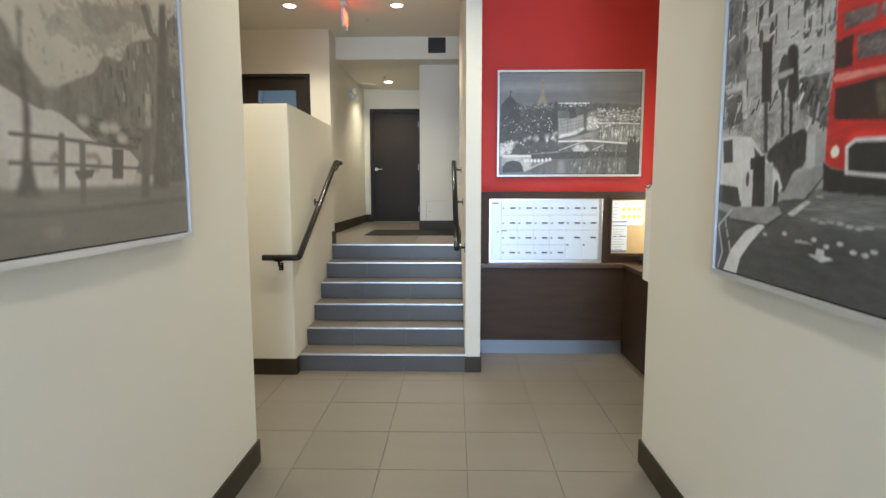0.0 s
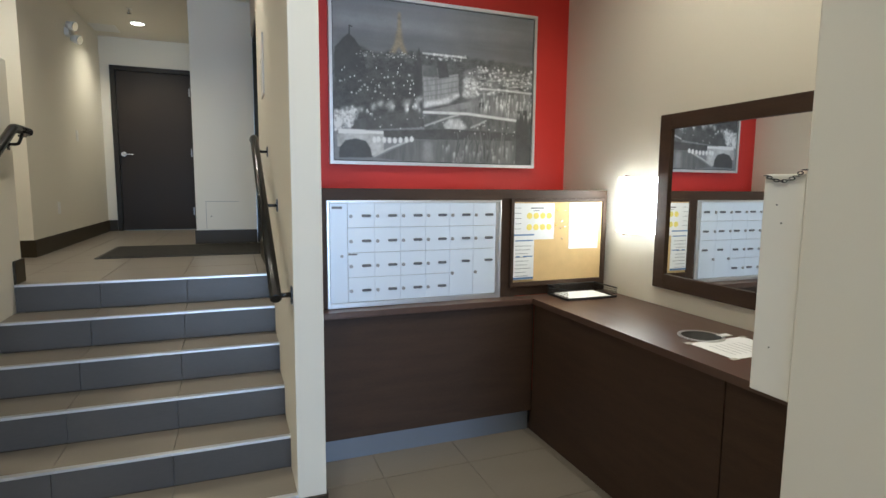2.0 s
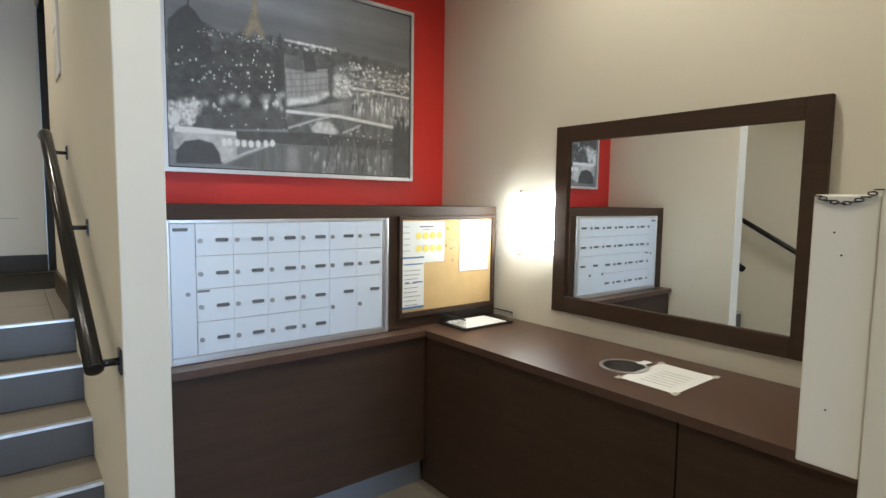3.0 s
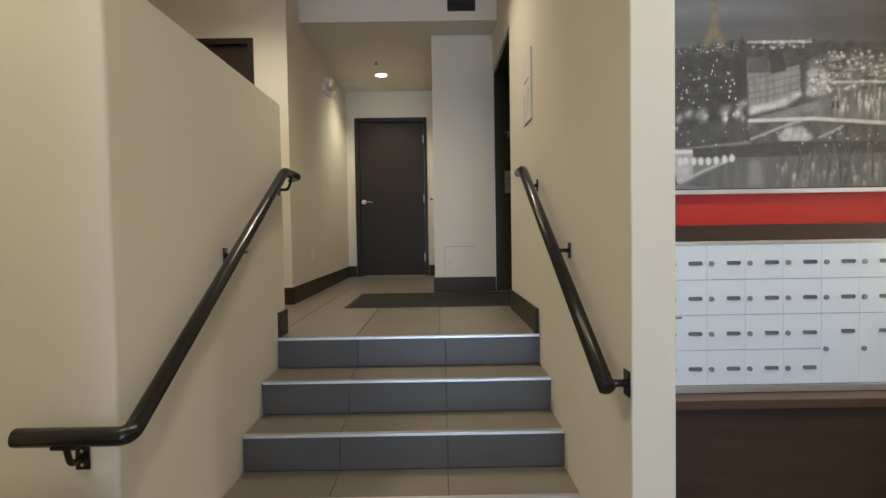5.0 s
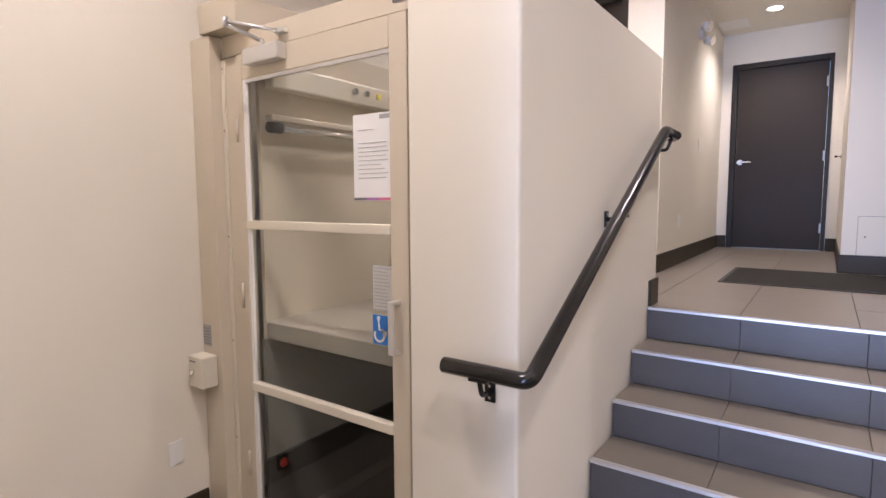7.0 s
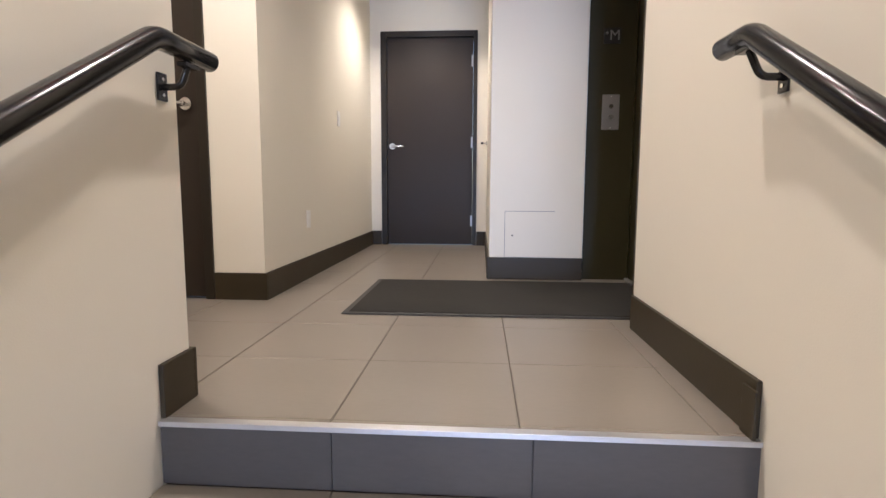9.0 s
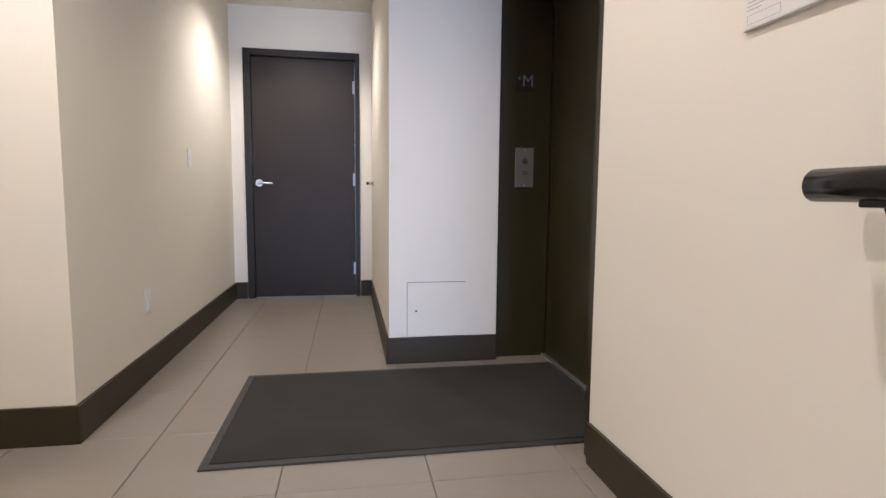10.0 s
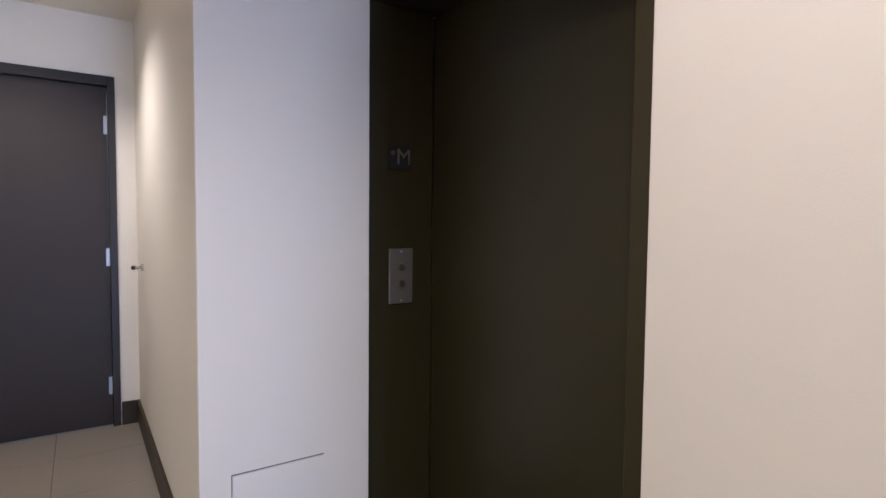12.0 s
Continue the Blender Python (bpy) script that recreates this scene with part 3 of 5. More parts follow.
side = part("service_panel", brick(X0 + 0.019, 0.387, YF + 0.004, YF + 0.0105, Z0 + 0.032, Z1 - 0.018, bevel=0.001), M_MAIL, box_)
part("lock", rod((X0 + 0.085, YF - 0.004, 1.262), (X0 + 0.085, YF + 0.005, 1.262), 0.009), M_HINGE, side)
part("name_slot", brick(X0 + 0.03, X0 + 0.09, YF + 0.002, YF + 0.004, Z1 - 0.05, Z1 - 0.036), M_LABEL, side)
GX, GZ, CW, CH = 0.389, 0.985, 0.1597, 0.1475
for c in range(6):
    for r in range(4):
        if c > 3 and r == 0:
            continue
        x0, z0 = GX + c * CW, GZ + r * CH
        z1 = z0 + CH
        if c > 3 and r == 1:
            z0 = GZ
        door = part("mailbox_door", brick(x0 + 0.0004, x0 + CW - 0.0004, YF + 0.003, YF + 0.0105, z0 + 0.0012, z1 - 0.0012, bevel=0.0012), M_MAIL, box_)
        big = c > 3 and r == 1
        zl = z1 - 0.080 if not big else 1.131
        part("lock", rod((x0 + 0.018, YF - 0.004, zl), (x0 + 0.018, YF + 0.004, zl), 0.0105, seg=12), M_HINGE, door)
        zs = z1 - 0.078 if not big else z1 - 0.075
        part("name_slot", brick(x0 + 0.082, x0 + 0.138, YF + 0.0015, YF + 0.004, zs - 0.008, zs + 0.008, bevel=0.006), M_LABEL, door)
part("tag", brick(GX + 0.002, GX + 0.055, YF + 0.001, YF + 0.003, GZ + 2 * CH - 0.014, GZ + 2 * CH - 0.004), M_INK, box_)
part("channel", brick(X1 - 0.035, X1 - 0.017, YF + 0.004, YF + 0.0105, Z0 + 0.032, Z1 - 0.018), M_ALU, box_)

crk = thing("notice_board", (1.83, 0.60, 1.0), "cork notice board in a dark frame with pinned papers", "notice board")
cx0, cx1, cz0, cz1 = 1.452, 2.19, 1.015, 1.597
for bx in ((cx0, cx0 + 0.024, cz0, cz1), (cx1 - 0.024, cx1, cz0, cz1), (cx0 + 0.024, cx1 - 0.024, cz0, cz0 + 0.032), (cx0 + 0.024, cx1 - 0.024, cz1 - 0.02, cz1)):
    part("frame", brick(bx[0], bx[1], 0.590, 0.611, bx[2], bx[3], bevel=0.003), M_WOOD, crk)
part("cork", brick(cx0 + 0.024, cx1 - 0.024, 0.603, 0.611, cz0 + 0.032, cz1 - 0.02), M_CORK, crk)
cal = part("calendar", brick(1.478, 1.782, 0.6005, 0.6025, 1.327, 1.568), M_PAPER, crk, "printed sheet with eight yellow discs")
for k in range(4):
    for r in range(2):
        part("disc", rod((1.592 + k * 0.050, 0.599, 1.485 - r * 0.075), (1.592 + k * 0.050, 0.6008, 1.485 - r * 0.075), 0.0205, seg=16), M_YELLOW, cal)
for k in range(5):
    part("print_line", brick(1.484, 1.53, 0.5992, 0.6003, 1.535 - k * 0.034, 1.538 - k * 0.034), M_INK, cal)
part("print_line", brick(1.60, 1.70, 0.5992, 0.6003, 1.532, 1.540), M_INK, cal)
part("print_line", brick(1.62, 1.67, 0.5992, 0.6003, 1.517, 1.521), M_INK, cal)
ntc = part("notice_sheet", brick(1.477, 1.630, 0.598, 0.5998, 1.062, 1.366), M_PAPER, crk)
part("print_band", brick(1.478, 1.629, 0.5968, 0.5978, 1.355, 1.365), M_BLUEINK, ntc)
part("print_band", brick(1.478, 1.629, 0.5968, 0.5978, 1.064, 1.078), M_BLUEINK, ntc)
for z, a, c in ((1.318, 1.49, 1.62), (1.213, 1.495, 1.525), (1.213, 1.55, 1.62)):
    part("print_line", brick(a, c, 0.5968, 0.5978, z, z + 0.008), M_BLUEINK, ntc)
for k in range(9):
    part("print_line", brick(1.49, 1.49 + random.uniform(0.07, 0.125), 0.5968, 0.5977, 1.285 - k * 0.025, 1.288 - k * 0.025), M_INK, ntc)
part("blank_sheet", brick(1.90, 2.137, 0.599, 0.6015, 1.257, 1.57), M_PAPER, crk)
for x, z in ((1.81, 1.52), (1.84, 1.45), (1.86, 1.41), (1.83, 1.40), (1.845, 1.33), (1.87, 1.52), (1.80, 1.42)):
    part("push_pin", ball((x, 0.600, z), 0.006, squash=(1, 1, 1)), M_CHROME if x > 1.82 else M_YELLOW, crk)

tray = thing("letter_tray", (1.95, 0.46, 0.952), "black wire mesh letter tray holding white paper", "letter tray")
tx0, tx1, ty0, ty1 = 1.742, 2.12, 0.352, 0.590
part("base", brick(tx0, tx1, ty0, ty1, 0.953, 0.957, bevel=0.001), M_BLACK, tray)
for a, c in (((tx0, ty0), (tx0, ty1)), ((tx1, ty0), (tx1, ty1)), ((tx0, ty1), (tx1, ty1))):
    part("rim", rod((*a, 1.017), (*c, 1.017), 0.0045, seg=8), M_BLACK, tray)
    part("rim", rod((*a, 0.96), (*c, 0.96), 0.004, seg=8), M_BLACK, tray)
    n = int((Vector(c) - Vector(a)).length / 0.011)
    bm = bmesh.new()
    for k in range(n + 1):
        p = Vector(a).lerp(Vector(c), k / n)
        rod((p.x, p.y, 0.958), (p.x, p.y, 1.016), 0.0012, bm, seg=5)
    for zz in (0.974, 0.988, 1.002):
        rod((*a, zz), (*c, zz), 0.001, bm, seg=5)
    part("mesh_side", bm, M_BLACK, tray)
part("front_lip", rod((tx0, ty0, 0.964), (tx1, ty0, 0.964), 0.0045, seg=8), M_BLACK, tray)
stack = thing("paper_sheets", (1.95, 0.46, 0.958), "small stack of white paper lying in the tray", "paper")
for k in range(3):
    part("sheet", brick(1.78 + k * 0.004, 2.09 + k * 0.003, 0.366, 0.575, 0.9575 + k * 0.002, 0.959 + k * 0.002), M_PAPER, stack)
sh = thing("notice_paper", (1.91, -0.76, 0.952), "white notice sheet taped flat on the counter", "paper")
part("sheet", brick(1.745, 2.085, -0.885, -0.635, 0.9515, 0.9525), M_PAPER, sh)
for x, y in ((1.745, -0.635), (2.085, -0.635), (2.085, -0.885), (1.745, -0.885)):
    part("tape", brick(x - 0.02, x + 0.02, y - 0.012, y + 0.012, 0.9529, 0.9536), mat("cloudy_tape", (0.66, 0.64, 0.56), 0.25), sh)
for k in range(6):
    part("print_line", brick(1.80 + k * 0.035, 1.806 + k * 0.035, -0.84, -0.70, 0.9528, 0.9532), M_FAINT, sh)

mir = thing("mirror", (2.21, -0.5, 1.05), "large wall mirror in a wide dark wood frame", "mirror")
my0, my1, mz0, mz1, fw = -1.20, 0.116, 1.068, 2.108, 0.088
part("glass", brick(2.212, 2.216, my0 + fw - 0.004, my1 - fw + 0.004, mz0 + fw - 0.004, mz1 - fw + 0.004), M_MIRROR, mir)
part("backing", brick(2.217, 2.229, my0 + 0.01, my1 - 0.01, mz0 + 0.01, mz1 - 0.01), M_BLACK, mir)
for bx in ((my0, my0 + fw, mz0, mz1), (my1 - fw, my1, mz0, mz1), (my0 + fw, my1 - fw, mz0, mz0 + fw), (my0 + fw, my1 - fw, mz1 - fw, mz1)):
    part("frame", brick(2.196, 2.228, bx[0], bx[1], bx[2], bx[3], bevel=0.003), M_WOOD, mir)

sc = thing("wall_sconce", (2.2, 0.32, 1.4), "lit opal glass half-round wall lamp with chrome clips", "wall lamp")
bm = bmesh.new()
rows = []
for k in range(17):
    a = math.pi * k / 16
    rows.append([(2.226 - 0.11 * math.sin(a), 0.30 + 0.165 * math.cos(a), z) for z in (1.385, 1.742)])
for a, c in zip(rows, rows[1:]):
    f = bm.faces.new([bm.verts.new(p) for p in (a[0], c[0], c[1], a[1])])
    f.smooth = True
bmesh.ops.remove_doubles(bm, verts=bm.verts[:], dist=0.0005)
bmesh.ops.solidify(bm, geom=bm.faces[:], thickness=0.004)
part("shade", bm, M_SHADE, sc, "glowing opal glass shade")
# Caps added to block the shade's glow up and down the wall.
for z in (1.392, 1.733):
    part("cap", prism([(2.226 - 0.098 * math.sin(a), 0.30 + 0.150 * math.cos(a)) for a in (math.pi * k / 16 for k in range(17))], z, "z", 0.003), M_WHITE, sc)
part("back_plate", brick(2.220, 2.229, 0.17, 0.43, 1.42, 1.70), M_WHITE, sc)
for y, z in ((0.30, 1.748), (0.30, 1.379)):
    part("clip", rod((2.108, y, z), (2.138, y, z), 0.008), M_CHROME, sc)

# ---- framed prints ----
rnd = random.Random(5)


class Painting:
    """Tones of a printed photograph on a grid of picture fractions (u along, v up)."""

    def __init__(self, seed, base):
        self.nw, self.nh = 450, 320
        self.rg = np.random.default_rng(seed)
        self.u, self.v = np.meshgrid(np.linspace(0, 1, self.nw), np.linspace(0, 1, self.nh))
        self.a = np.ones((self.nh, self.nw, 3)) * np.array(base)

    def blur(self, m, n, times=2):
        for _ in range(times):
            for ax in (0, 1):
                pad = [(n, n) if k == ax else (0, 0) for k in range(m.ndim)]
                p = np.pad(m, pad, mode="edge")
                m = sum(np.take(p, range(k, k + m.shape[ax]), axis=ax) for k in range(2 * n + 1)) / (2 * n + 1)
        return m

    def noise(self, cu, cv):
        """Smooth noise between -1 and 1 with cells of cu by cv of the picture."""
        g = self.rg.uniform(-1, 1, (int(1 / cv) + 3, int(1 / cu) + 3))
        x, y = self.u / cu, self.v / cv
        i, j = x.astype(int), y.astype(int)
        fx, fy = x - i, y - j
        return (g[j, i] * (1 - fx) + g[j, i + 1] * fx) * (1 - fy) + (g[j + 1, i] * (1 - fx) + g[j + 1, i + 1] * fx) * fy

    def put(self, m, tone, soft, vary, cell):
        if soft:
            m = self.blur(m, soft, 1 if soft == 1 else 2)
        t = np.ones(3) * np.array(tone)
        k = 1 + vary * (self.noise(*cell) * 0.6 + self.noise(cell[0] / 3, cell[1] / 3) * 0.4)
        self.a = self.a * (1 - m[..., None]) + (k[..., None] * t) * m[..., None]

    def inside(self, pts):
        m = np.zeros(self.u.shape, bool)
        for (u0, v0), (u1, v1) in zip(pts, pts[1:] + pts[:1]):
            if v0 != v1:
                m ^= ((v0 > self.v) != (v1 > self.v)) & (self.u < (u1 - u0) * (self.v - v0) / (v1 - v0) + u0)
        return m.astype(float)

    def fill(self, pts, tone, soft=1, vary=0.25, cell=(0.03, 0.04), rough=0.0, alpha=1.0):
        """An area; rough frays its outline."""
        m = self.inside(pts)
        if rough:
            m = np.clip((self.blur(m, 5) + rough * (self.noise(0.022, 0.03) + self.noise(0.009, 0.012)) * 0.5 - 0.5) * 6 + 0.5, 0, 1)
        self.put(m * alpha, tone, soft, vary, cell)

    def stroke(self, pts, width, tone, soft=1, vary=0.2):
        m = np.zeros(self.u.shape)
        for (u0, v0), (u1, v1) in zip(pts, pts[1:]):
            du, dv = (u1 - u0) * 1.4, v1 - v0
            pu, pv = (self.u - u0) * 1.4, self.v - v0
            t = np.clip((pu * du + pv * dv) / (du * du + dv * dv), 0, 1)
            m = np.maximum(m, np.clip((width / 2 - np.hypot(pu - t * du, pv - t * dv)) * 330 + 0.5, 0, 1))
        self.put(m, tone, soft, vary, (0.02, 0.03))

    def spot(self, c, ru, rv, tone, soft=1, vary=0.15):
        self.put((((self.u - c[0]) / ru) ** 2 + ((self.v - c[1]) / rv) ** 2 < 1).astype(float), tone, soft, vary, (0.02, 0.03))

    def lights(self, n, area, r0, r1, tone, fall=0.0):
        """Glowing points inside an area, with reflections that hang below them if fall is set."""
        us, vs = [p[0] for p in area], [p[1] for p in area]
        ok = self.inside(area) > 0
        for _ in range(n):
            u, v = self.rg.uniform(min(us), max(us)), self.rg.uniform(min(vs), max(vs))
            if not ok[min(self.nh - 1, int(v * self.nh)), min(self.nw - 1, int(u * self.nw))]:
                continue
            r, t = self.rg.uniform(r0, r1) * 0.75, tone * self.rg.uniform(0.35, 1.0)
            dv = self.v - v
            h = np.where(dv < 0, r * (1 + fall), r)
            g = np.exp(-((self.u - u) * 1.4 / r) ** 2 - (dv / h) ** 2)
            self.a += g[..., None] * t

    def finish(self):
        self.a *= (1 + 0.03 * self.noise(0.006, 0.008) + 0.05 * self.noise(0.05, 0.06))[..., None]
        self.a = np.clip(self.a, 0.025, 0.8)


def framed(name, label, axis, flip, at, start, z0, w, h, art):
    """A photograph printed on canvas in a flat silver frame."""
    sgn = -1 if flip else 1
    out = {"y": -1, "e": -1, "w": 1}[axis]
    ax = "y" if axis == "y" else "x"
    ob = thing(name, (start + sgn * w / 2, at, z0) if ax == "y" else (at, start + sgn * w / 2, z0), label, "picture", "framed prints")

    def slab3(a0, a1, zz0, zz1, d0, d1):
        lo, hi = sorted((start + sgn * a0, start + sgn * a1))
        p, q = sorted((at + out * d0, at + out * d1))
        return brick(lo, hi, p, q, zz0, zz1) if ax == "y" else brick(p, q, lo, hi, zz0, zz1)

    for a0, a1, b0, b1 in ((0, 0.022, z0, z0 + h), (w - 0.022, w, z0, z0 + h), (0.022, w - 0.022, z0, z0 + 0.022), (0.022, w - 0.022, z0 + h - 0.022, z0 + h)):
        part("frame", slab3(a0, a1, b0, b1, 0.0, 0.045), M_SILVER, ob)
    part("shadow_gap", slab3(0.022, w - 0.022, z0 + 0.022, z0 + h - 0.022, 0.004, 0.03), M_BLACK, ob)
    cv = part("canvas", slab3(0.028, w - 0.028, z0 + 0.028, z0 + h - 0.028, 0.01, 0.0355), M_BLACK, ob, "canvas on a stretcher")
    cw, ch = w - 0.056, h - 0.056
    art.finish()
    al = (start + sgn * (0.028 + art.u * cw)).ravel()
    up = (z0 + 0.028 + art.v * ch).ravel()
    dp = np.full(al.shape, at + out * 0.0362)
    co = np.stack([al, dp, up] if ax == "y" else [dp, al, up], 1)
    i = (np.arange(art.nh - 1)[:, None] * art.nw + np.arange(art.nw - 1)[None, :]).ravel()
    quad = np.stack([i, i + 1, i + art.nw + 1, i + art.nw], 1)
    if (axis == "e") == (sgn > 0):
        quad = quad[:, ::-1]
    me = bpy.data.meshes.new("print")
    me.from_pydata(co.tolist(), [], quad.tolist())
    col = me.color_attributes.new("ink", "FLOAT_COLOR", "POINT")
    col.data.foreach_set("color", np.concatenate([art.a.reshape(-1, 3), np.ones((al.size, 1))], 1).astype(np.float32).ravel())
    me.materials.append(M_PRINT)
    pr = new("print", me)
    pr.parent = cv
    pr.matrix_parent_inverse = cv.matrix_world.inverted()
    tagged(pr, label="photograph printed on canvas")


M_PRINT = bpy.data.materials.new("printed_canvas")
M_PRINT.use_nodes = True
ink_nodes, ink_links = M_PRINT.node_tree.nodes, M_PRINT.node_tree.links
ink_bsdf = ink_nodes["Principled BSDF"]
ink_attr = ink_nodes.new("ShaderNodeAttribute")
ink_attr.attribute_name = "ink"
ink_links.new(ink_attr.outputs["Color"], ink_bsdf.inputs["Base Color"])
ink_bsdf.inputs["Roughness"].default_value = 0.42
ink_bsdf.inputs["Specular IOR Level"].default_value = 0.45

# city river at night
art = Painting(3, 0.17)
art.fill([(0, 0), (1, 0), (1, 1), (0, 1)], (0.172, 0.175, 0.185), 0, 0.16, (0.5, 0.05))
art.fill([(0.008, 0.883), (0.258, 0.903), (0.594, 0.848), (0.594, 0.811), (0.258, 0.848), (0.008, 0.823)], (0.25, 0.255, 0.27), 8, 0.1, alpha=0.7)
art.fill([(0.007, 0.762), (0.389, 0.818), (1.002, 0.846), (1.006, 0.675), (0.389, 0.696), (0.006, 0.667)], (0.125, 0.126, 0.132), 8, 0.15, (0.2, 0.03), alpha=0.8)
art.fill([(0.007, 0.673), (0.111, 0.708), (0.184, 0.679), (0.389, 0.715), (0.642, 0.707), (1.006, 0.683), (1.011, 0.455), (0.002, 0.224)], 0.085, 2, 0.6, (0.02, 0.02), 0.4)
art.fill([(0.256, 0.677), (0.279, 0.745), (0.292, 0.832), (0.297, 0.938), (0.307, 0.939), (0.312, 0.835), (0.321, 0.751), (0.342, 0.683), (0.32, 0.686), (0.301, 0.727), (0.282, 0.681)], (0.22, 0.18, 0.125), 2, 0.4, (0.02, 0.02))
art.fill([(0.007, 0.687), (0.025, 0.71), (0.045, 0.747), (0.071, 0.776), (0.096, 0.747), (0.116, 0.709), (0.134, 0.67), (0.152, 0.532), (0.005, 0.502)], 0.05, 1, 0.2)
art.stroke([(0.073, 0.771), (0.073, 0.823), (0.085, 0.817)], 0.008, 0.05, 0)
art.fill([(0.005, 0.53), (0.152, 0.574), (0.29, 0.662), (0.373, 0.615), (0.4, 0.604), (0.401, 0.326), (0.002, 0.224)], 0.055, 2, 0.6, (0.02, 0.02), 0.3)
art.fill([(0.62, 0.6), (0.667, 0.635), (1.007, 0.628), (1.01, 0.487), (0.706, 0.443), (0.621, 0.42)], 0.14, 2, 0.75, (0.025, 0.02), 0.4)
art.fill([(0.412, 0.62), (0.491, 0.615), (0.497, 0.556), (0.596, 0.59), (0.6, 0.448), (0.55, 0.406), (0.424, 0.355)], 0.22, 1, 0.4, (0.018, 0.08))
art.fill([(0.412, 0.623), (0.485, 0.62), (0.497, 0.556), (0.417, 0.552)], 0.11, 1, 0.4)
art.fill([(0.485, 0.669), (0.531, 0.69), (0.549, 0.562), (0.497, 0.549)], 0.06, 1, 0.3)
art.fill([(0.373, 0.601), (0.389, 0.689), (0.397, 0.739), (0.405, 0.691), (0.413, 0.605), (0.413, 0.339), (0.373, 0.336)], 0.05, 1, 0.3)
for q0, q1 in (((0.425, 0.541), (0.429, 0.402)), ((0.448, 0.544), (0.451, 0.404)), ((0.471, 0.546), (0.474, 0.412)), ((0.494, 0.541), (0.497, 0.42)), ((0.515, 0.547), (0.518, 0.428)), ((0.552, 0.562), (0.555, 0.436)), ((0.575, 0.571), (0.578, 0.446))):
    art.stroke([q0, q1], 0.007, 0.27, 1)
art.fill([(0.418, 0.387), (0.527, 0.423), (0.597, 0.466), (0.604, 0.448), (0.551, 0.395), (0.424, 0.352)], 0.42, 2, 0.5, (0.02, 0.03))
art.fill([(0.424, 0.328), (0.551, 0.368), (0.706, 0.45), (1.01, 0.502), (1.014, 0.32), (0.916, 0.281), (0.647, 0.239), (0.424, 0.236)], 0.155, 1, 0.45, (0.012, 0.12))
art.fill([(0.62, 0.552), (0.656, 0.586), (0.692, 0.563), (0.705, 0.488), (0.669, 0.436), (0.624, 0.435)], 0.30, 2, 0.9, (0.02, 0.02), 0.5)
art.fill([(0.458, 0.343), (0.622, 0.402), (0.718, 0.429), (0.725, 0.395), (0.551, 0.335)], 0.19, 1, 0.3)
art.stroke([(0.705, 0.504), (0.842, 0.505), (1.01, 0.496)], 0.012, 0.45, 1)
art.stroke([(0.741, 0.544), (1.009, 0.556)], 0.010, 0.25, 1)
art.fill([(0.706, 0.409), (0.733, 0.415), (0.731, 0.381), (0.707, 0.379)], 0.05)
art.fill([(0.077, 0.244), (0.15, 0.271), (0.413, 0.33), (0.43, 0.228), (0.077, 0.184)], 0.07, 1, 0.35)
art.fill([(0.424, 0.321), (0.646, 0.323), (0.916, 0.301), (0.912, 0.13), (0.648, 0.178), (0.424, 0.187)], 0.10, 1, 0.5, (0.02, 0.05))
art.fill([(0.522, 0.249), (0.551, 0.29), (0.605, 0.294), (0.647, 0.239), (0.6, 0.209), (0.54, 0.209)], 0.36, 2, 0.5, (0.015, 0.05))
art.stroke([(0.43, 0.237), (0.551, 0.301), (0.599, 0.32)], 0.012, 0.32, 1)
art.stroke([(0.666, 0.24), (0.708, 0.266), (0.745, 0.292)], 0.012, 0.30, 1)
art.stroke([(0.424, 0.325), (0.646, 0.331), (0.916, 0.303)], 0.018, 0.46, 1)
art.fill([(0.002, 0.18), (0.225, 0.194), (0.552, 0.224), (0.911, 0.215), (0.912, 0.158), (0.368, 0.144), (0.225, 0.153)], 0.062, 1, 0.4)
art.fill([(0.192, 0.018), (0.368, 0.141), (0.648, 0.156), (0.912, 0.161), (0.915, -0.007), (0.368, -0.005)], 0.115, 1, 0.4, (0.02, 0.2))
art.fill([(0.419, 0.132), (0.465, 0.134), (0.471, 0.005), (0.419, 0.003)], 0.24, 4, 0.2, alpha=0.8)
art.fill([(0.013, 0.155), (0.038, 0.187), (0.227, 0.182), (0.229, 0.059), (0.183, 0.029), (0.014, 0.084)], 0.36, 1, 0.35)
art.fill([(0.02, 0.014), (0.024, 0.078), (0.05, 0.122), (0.097, 0.137), (0.144, 0.123), (0.166, 0.078), (0.173, 0.02)], 0.055, 1, 0.2)
art.stroke([(0.183, 0.029), (0.257, 0.082), (0.368, 0.144)], 0.012, 0.36, 1)
for c in [(0.184, 0.133), (0.203, 0.135), (0.23, 0.133), (0.255, 0.132), (0.281, 0.133), (0.308, 0.136), (0.337, 0.141), (0.363, 0.146)]:
    art.spot(c, 0.0095, 0.019, 0.55, 1)
for k in range(46):
    u, v = art.rg.uniform(0.58, 0.88), art.rg.uniform(0.01, 0.06)
    du, dv = art.rg.normal(0, 0.02), art.rg.uniform(0.08, 0.2)
    art.stroke([(u, v), (u + du * 0.4, v + dv * 0.5), (u + du, v + dv)], 0.006, 0.05 + 0.05 * (k % 3), 1)
art.lights(40, [(0.506, 0.109), (0.912, 0.13), (0.915, 0.009), (0.506, -0.0)], 0.006, 0.012, 0.16, 3.0)
art.fill([(0.916, 0.371), (0.973, 0.38), (0.975, 0.322), (1.008, 0.318), (1.011, -0.02), (0.913, -0.012), (0.913, 0.297)], 0.055, 1, 0.3)
